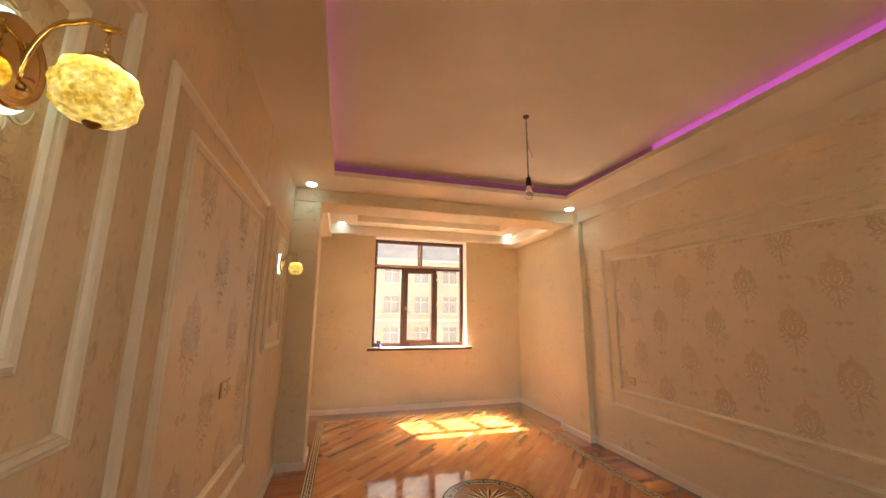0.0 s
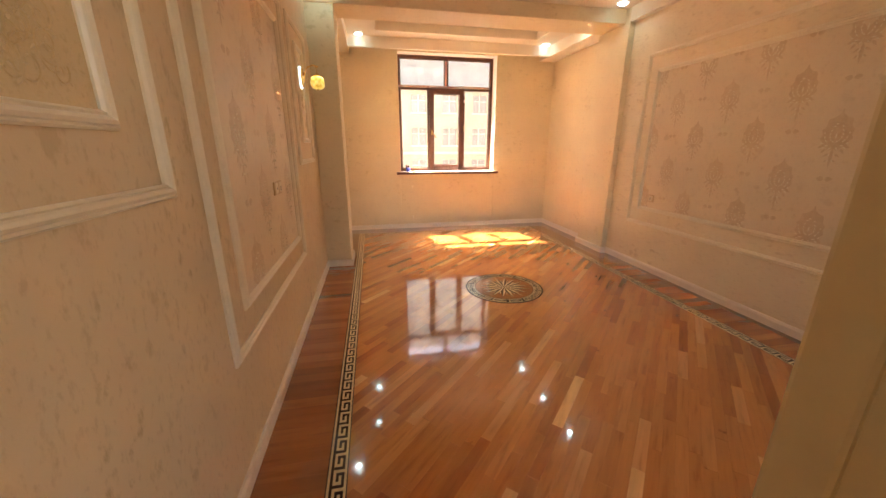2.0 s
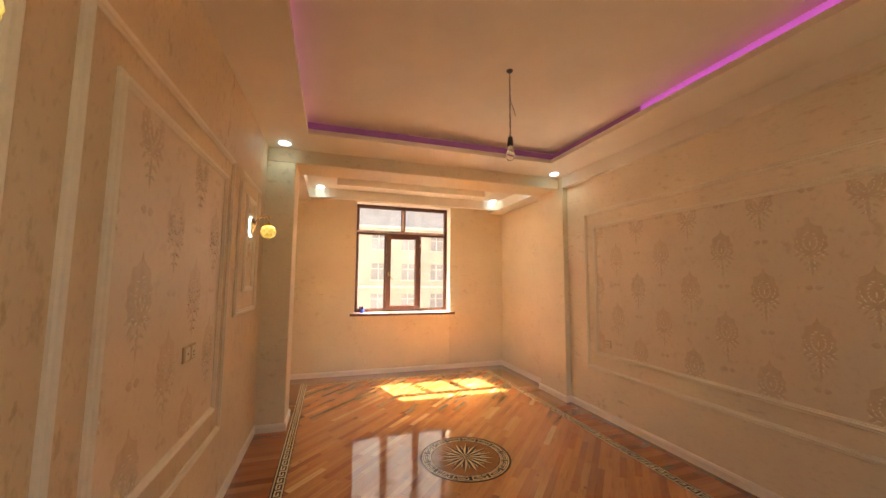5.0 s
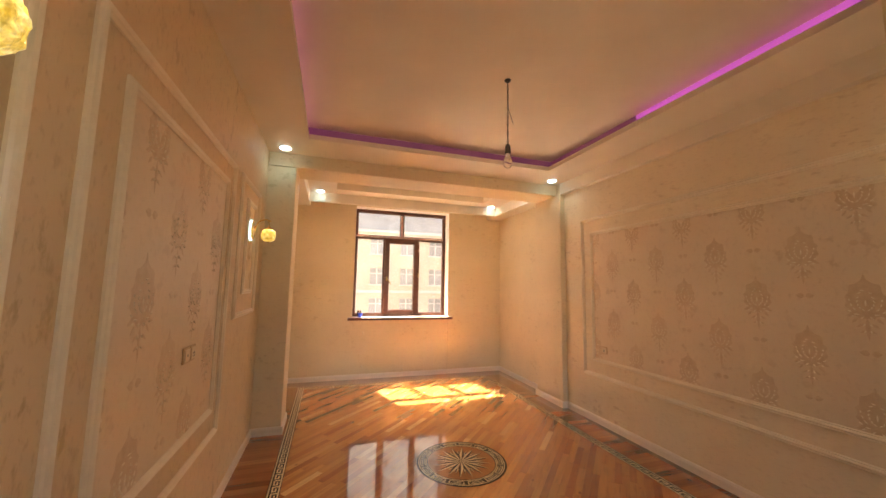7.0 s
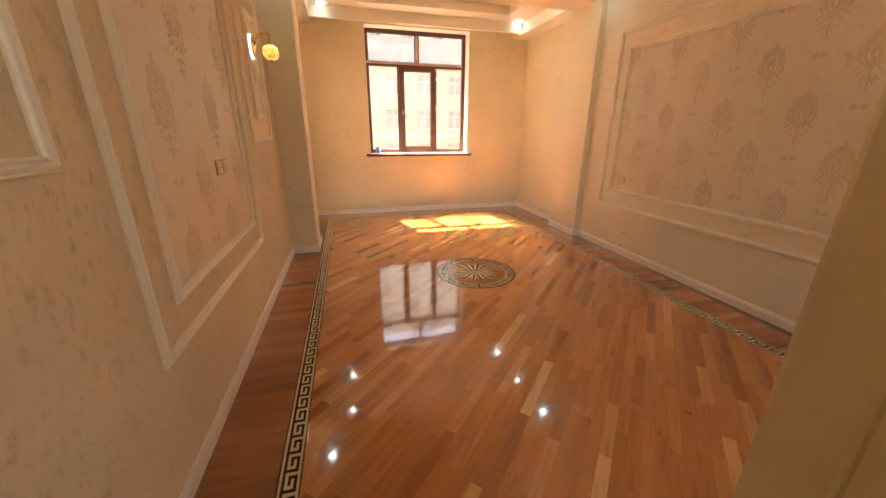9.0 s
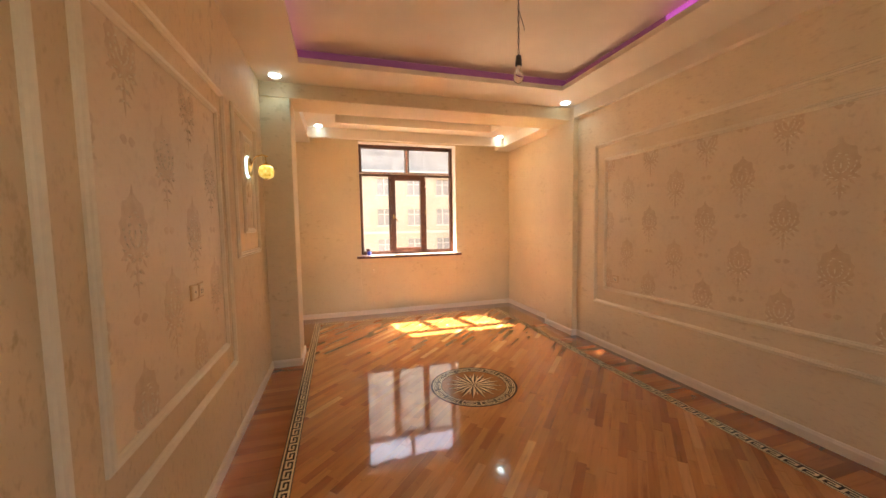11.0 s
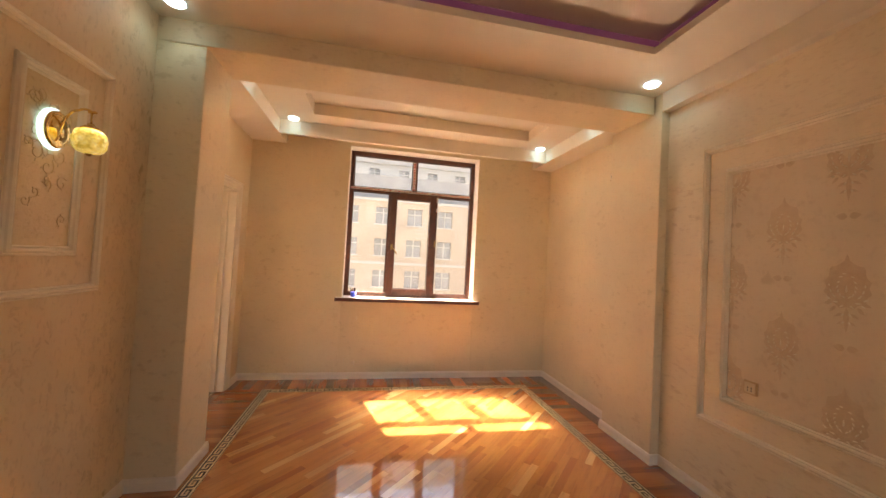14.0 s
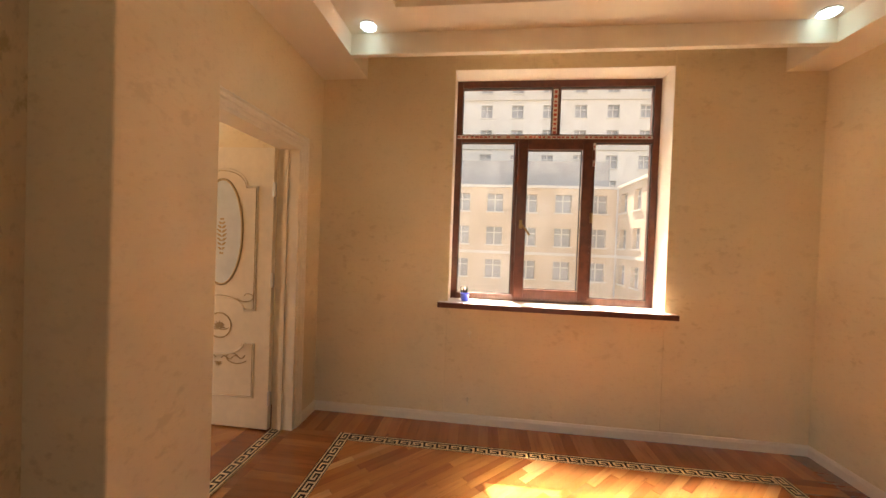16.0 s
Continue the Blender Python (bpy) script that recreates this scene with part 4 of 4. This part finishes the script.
def block(name, label, face, axis, span, z0, z1, cols, rows, mat, inward, win=(1.5, 1.7)):
    """An apartment block: a wall with window recesses cut as a grid, frames, glass and bands."""
    e = empty(name, (0, 0, 0))
    us = [span[0] + (span[1] - span[0]) * (i + 0.5) / cols for i in range(cols)]
    zs = [z0 + (z1 - z0) * (j + 0.5) / rows for j in range(rows)]
    D = 8.0

    def bx(u0, u1, d0, d1, a, b):
        lo, hi = sorted((face + inward * d0, face + inward * d1))
        return (u0, u1, lo, hi, a, b) if axis == "x" else (lo, hi, u0, u1, a, b)
    w, h = win
    wallb, bandb = [], []
    edges = [span[0]] + [q for u in us for q in (u - w / 2, u + w / 2)] + [span[1]]
    for i in range(0, len(edges), 2):
        wallb.append(bx(edges[i], edges[i + 1], 0, D, z0, z1))
    first_window = None
    for u in us:
        prev = z0
        for z in zs:
            wallb.append(bx(u - w / 2, u + w / 2, 0, D, prev, z - h / 2))
            prev = z + h / 2
            if first_window is None:
                gl = [bx(-w / 2, w / 2, 0.35, 0.4, -h / 2, h / 2)]
                fr = [bx(-0.05, 0.05, 0.28, 0.34, -h / 2, h / 2), bx(-w / 2, -0.05, 0.28, 0.34, h * 0.15, h * 0.15 + 0.08), bx(0.05, w / 2, 0.28, 0.34, h * 0.15, h * 0.15 + 0.08), bx(-w / 2 - 0.12, w / 2 + 0.12, -0.12, -0.01, -h / 2 - 0.12, -h / 2)]
                first_window = boxes("window", gl + fr, FWIN, e)
                first_window.data.materials.append(FFRAME)
                for i, p in enumerate(first_window.data.polygons):
                    p.material_index = 0 if i < 6 else 1
                o = first_window
            else:
                o = new("window", first_window.data)
                o.parent = e
            o.location = (u, 0, z) if axis == "x" else (0, u, z)
        wallb.append(bx(u - w / 2, u + w / 2, 0, D, prev, z1))
    for j in range(0, rows + 1, 2):
        z = z0 + (z1 - z0) * j / rows
        bandb.append(bx(span[0], span[1], -0.18, -0.01, z - 0.15, z + 0.1))
    boxes("wall", wallb, mat, e)
    boxes("cornice", bandb, FFRAME, e)
    return tagged(e, label, "building")


block("apartment_house", "ochre rendered apartment house with rows of windows", 38.0, "x", (-25.0, 13.4), -12.0, 7.1, 12, 6, FACADE, 1)
block("apartment_house", "pale tall apartment house behind the lower one", 52.0, "x", (-38.0, 40.0), -12.0, 31.0, 19, 13, FACADE_W, 1)
block("apartment_house", "ochre apartment wing with rows of windows", 13.5, "y", (24.0, 37.9), -12.0, 7.1, 5, 6, FACADE, 1)
roof = boxes("roof", [(-25, 13.3, 40.0, 46.0, 7.12, 10.0)], FACADE_G)
tagged(roof, "grey sheet-clad attic storey on the apartment house", "roof")

# ---------------------------------------------------------------- floor pieces
FX0, FX1, FY1, FY0 = 0.385, 3.06, 5.80, Y0 + 0.08   # field inside the key border
KW = 0.085                                          # width of the key border


def clip_poly(poly, x0, x1, y0, y1):
    for ax, lim, sg in ((0, x0, 1), (0, x1, -1), (1, y0, 1), (1, y1, -1)):
        out = []
        for i, p in enumerate(poly):
            q = poly[(i + 1) % len(poly)]
            a, b = sg * (p[ax] - lim), sg * (q[ax] - lim)
            if a >= 0:
                out.append(p)
            if (a < 0) != (b < 0):
                t = a / (a - b)
                out.append((p[0] + t * (q[0] - p[0]), p[1] + t * (q[1] - p[1])))
        poly = out
        if not poly:
            return []
    return poly


def poly_area(p):
    return abs(sum(p[i][0] * p[(i + 1) % len(p)][1] - p[(i + 1) % len(p)][0] * p[i][1] for i in range(len(p)))) / 2


def piece_geo(poly, rng, tilt):
    """A plank: flat top with eased edges, very slightly out of level."""
    cx, cy = sum(p[0] for p in poly) / len(poly), sum(p[1] for p in poly) / len(poly)
    tx, ty = rng.uniform(-tilt, tilt), rng.uniform(-tilt, tilt)
    n = len(poly)
    v = []
    for inset, dz in ((0.0004, -0.0012), (0.0012, 0.0)):
        for x, y in poly:
            d = math.hypot(x - cx, y - cy) or 1
            k = 1 - inset / d
            px, py = cx + (x - cx) * k, cy + (y - cy) * k
            v.append((px, py, dz + tx * (px - cx) + ty * (py - cy)))
    f = [tuple(n + i for i in range(n))] + [(i, (i + 1) % n, n + (i + 1) % n, n + i) for i in range(n)]
    return v, f


def diagonal(rect, rng):
    x0, x1, y0, y1 = rect
    a = radians(45.5)
    ca, sa = math.cos(a), math.sin(a)
    out, wd = [], 0.051
    reach = math.hypot(x1 - x0, y1 - y0)
    mx, my = (x0 + x1) / 2, (y0 + y1) / 2
    k = int(reach / wd / 2) + 2
    for r in range(-k, k + 1):
        s = -reach / 2 - rng.uniform(0, 0.5)
        while s < reach / 2 + 0.3:
            ln = rng.choice((0.34, 0.40, 0.46, 0.52))
            q = [(mx + u * ca - w * sa, my + u * sa + w * ca) for u, w in ((s, r * wd), (s + ln, r * wd), (s + ln, (r + 1) * wd), (s, (r + 1) * wd))]
            q = clip_poly(q, x0, x1, y0, y1)
            if len(q) > 2 and poly_area(q) > 0.0004:
                out.append(q)
            s += ln
    return out


def lay(name, polys, mat, parent, limit, centre, rng, tilt=0.0011):
    """Planks nearest the centre of the walk become pieces of their own; the rest is one sheet of planks."""
    polys = sorted(polys, key=lambda p: abs(sum(q[1] for q in p) / len(p) - centre))
    rv, rf, rt = [], [], []
    for i, p in enumerate(polys):
        v, f = piece_geo(p, rng, tilt)
        tone = min(1, max(0, rng.gauss(0.45, 0.28)))
        if i < limit:
            mesh_ob(name, v, f, mat, parent, tone=tone)
        else:
            k = len(rv)
            rv += v
            rf += [tuple(j + k for j in q) for q in f]
            rt += [tone] * len(f)
    if rv:
        tagged(mesh_ob(name + "s", rv, rf, mat, parent, tone=rt), kind="stuff")


rng = random.Random(7)
lay("plank", diagonal((FX0, FX1, FY0, FY1), rng), FIELD, floor, 300, 2.9, rng)


def strips(rect, along, wd, rng):
    x0, x1, y0, y1 = rect
    out = []
    a, b = (x0, x1) if along == "x" else (y0, y1)
    while a < b:
        w = wd * rng.uniform(0.9, 1.1)
        e = min(a + w, b)
        out.append([(a, y0), (e, y0), (e, y1), (a, y1)] if along == "x" else [(x0, a), (x1, a), (x1, e), (x0, e)])
        a = e
    return out


OX0, OX1, OY1 = FX0 - KW, FX1 + KW, FY1 + KW
side = [q for q in strips((0, OX0, Y0, PL[1]), "y", 0.072, rng)] + strips((XBL, OX0, PL[2], OY1), "y", 0.072, rng) + strips((OX1, PR[0], Y0, OY1), "y", 0.072, rng)
lay("border_plank", side, EDGE_X, floor, 260, 2.9, rng)
boxes("edge_board", [(PR[0], XR, Y0, PR[1], -0.003, -0.0004), (PR[0], XBR, PR[2], YW, -0.003, -0.0004)], EDGE_X, floor)
lay("end_plank", strips((XBL, PR[0], OY1, YW), "x", 0.072, rng), EDGE_Y, floor, 80, 6, rng)

KEY = ("111110", "100010", "101110", "100000", "111111")


def key_strip(length):
    """Key pattern of dark cells for a strip of that length; u runs along it, v across."""
    c = 0.0112
    per = 6 * c
    n = max(1, round(length / 0.086))
    c2 = length / n / 6
    qs = [(0, length, 0, 0.0045), (0, length, KW - 0.0045, KW)]
    for k in range(n):
        for r, row in enumerate(KEY):
            s = None
            for i, ch in enumerate(row + "0"):
                if ch == "1" and s is None:
                    s = i
                if ch == "0" and s is not None:
                    qs.append(((k * 6 + s) * c2, (k * 6 + i) * c2, 0.0145 + (4 - r) * c, 0.0145 + (5 - r) * c))
                    s = None
    return qs


def inlay(place, length, parent, trim0=0.0, trim1=0.0):
    v = [place(u, w, h) for h in (-0.002, 0.0009) for u, w in ((0, 0), (length, 0), (length, KW), (0, KW))]
    base = mesh_ob("key_band", v, BOXF, MAPLE, parent)
    v, f = [], []
    for a, b, c, d in key_strip(length):
        k = len(v)
        v += [place(u, w, 0.0013) for u, w in ((a, c), (b, c), (b, d), (a, d))]
        f.append((k, k + 1, k + 2, k + 3))
    ob = mesh_ob("key_pattern", v, f, WENGE, base)
    return base


inlay(lambda u, w, h: (OX0 + w, FY0 + u, h), OY1 - FY0 - 0.0, floor)
inlay(lambda u, w, h: (OX1 - w, FY0 + u, h), OY1 - FY0 - 0.0, floor)
inlay(lambda u, w, h: (FX0 + u, OY1 - w, h), FX1 - FX0, floor)
inlay(lambda u, w, h: (FX0 + u, FY0 - 0.0 - w, h), FX1 - FX0, floor)


def medallion(cx, cy, R):
    def disc(name, r, z, mat, parent, n=64):
        v = [(cx + r * math.cos(2 * math.pi * i / n), cy + r * math.sin(2 * math.pi * i / n), h) for h in (-0.002, z) for i in range(n)]
        return mesh_ob(name, v, [tuple(range(n)), tuple(range(n, 2 * n))] + [(i, (i + 1) % n, n + (i + 1) % n, n + i) for i in range(n)], mat, parent)

    def ring(v, f, r0, r1, a0, a1, z):
        n = max(2, int((a1 - a0) / 0.07))
        for i in range(n):
            p, q = a0 + (a1 - a0) * i / n, a0 + (a1 - a0) * (i + 1) / n
            k = len(v)
            v += [(cx + r * math.cos(t) * 1.0, cy + r * math.sin(t), z) for r, t in ((r0, p), (r1, p), (r1, q), (r0, q))]
            f.append((k, k + 1, k + 2, k + 3))
    base = disc("medallion", R, 0.0010, WENGE, floor)
    disc("wood_disc", R * 0.745, 0.0016, TAN, base)
    v, f = [], []
    two = 2 * math.pi
    ring(v, f, R * 0.935, R * 0.955, 0, two, 0.0015)
    ring(v, f, R * 0.765, R * 0.785, 0, two, 0.0015)
    n = 14
    for k in range(n):
        a = two * k / n
        s = two / n
        ring(v, f, R * 0.895, R * 0.915, a + 0.04 * s, a + 0.85 * s, 0.0015)
        ring(v, f, R * 0.80, R * 0.82, a + 0.04 * s, a + 0.85 * s, 0.0015)
        ring(v, f, R * 0.85, R * 0.868, a + 0.25 * s, a + 0.68 * s, 0.0015)
        ring(v, f, R * 0.80, R * 0.915, a + 0.04 * s, a + 0.10 * s, 0.0015)
        ring(v, f, R * 0.85, R * 0.915, a + 0.80 * s, a + 0.86 * s, 0.0015)
    mesh_ob("key_ring", v, f, MAPLE, base)
    m = 16
    for k in range(2 * m):
        a = two * k / (2 * m)
        L = R * (0.66 if k % 2 == 0 else 0.52)
        hw = R * 0.075
        mid = L * 0.45
        tip = (cx + L * math.cos(a), cy + L * math.sin(a))
        for sd, mat, nm in ((1, MAPLE, "ray_light"), (-1, WENGE, "ray_dark")):
            p = (cx + mid * math.cos(a) - sd * hw * math.sin(a) * 0.8, cy + mid * math.sin(a) + sd * hw * math.cos(a) * 0.8)
            z = 0.0021 if k % 2 == 0 else 0.0019
            mesh_ob(nm, [(cx, cy, z), (*tip, z), (*p, z)], [(0, 1, 2)], mat, base)


medallion(1.745, 3.37, 0.37)

# the next room's floor
side_floor = bpy.data.objects["floor_side_room"]
lay("plank", diagonal((-3.2, -0.36, 3.2, YW), rng), FIELD, side_floor, 0, 5, rng)
lay("border_plank", strips((-0.10, XBL, DY0, DY1), "y", 0.1, rng), EDGE_X, side_floor, 0, 5, rng)
inlay(lambda u, w, h: (-0.115 - w, DY0 - 0.3 + u, h), 1.3, side_floor)
boxes("edge_board", [(-0.36, -0.2, 3.2, YW, -0.003, -0.0004)], EDGE_X, side_floor)
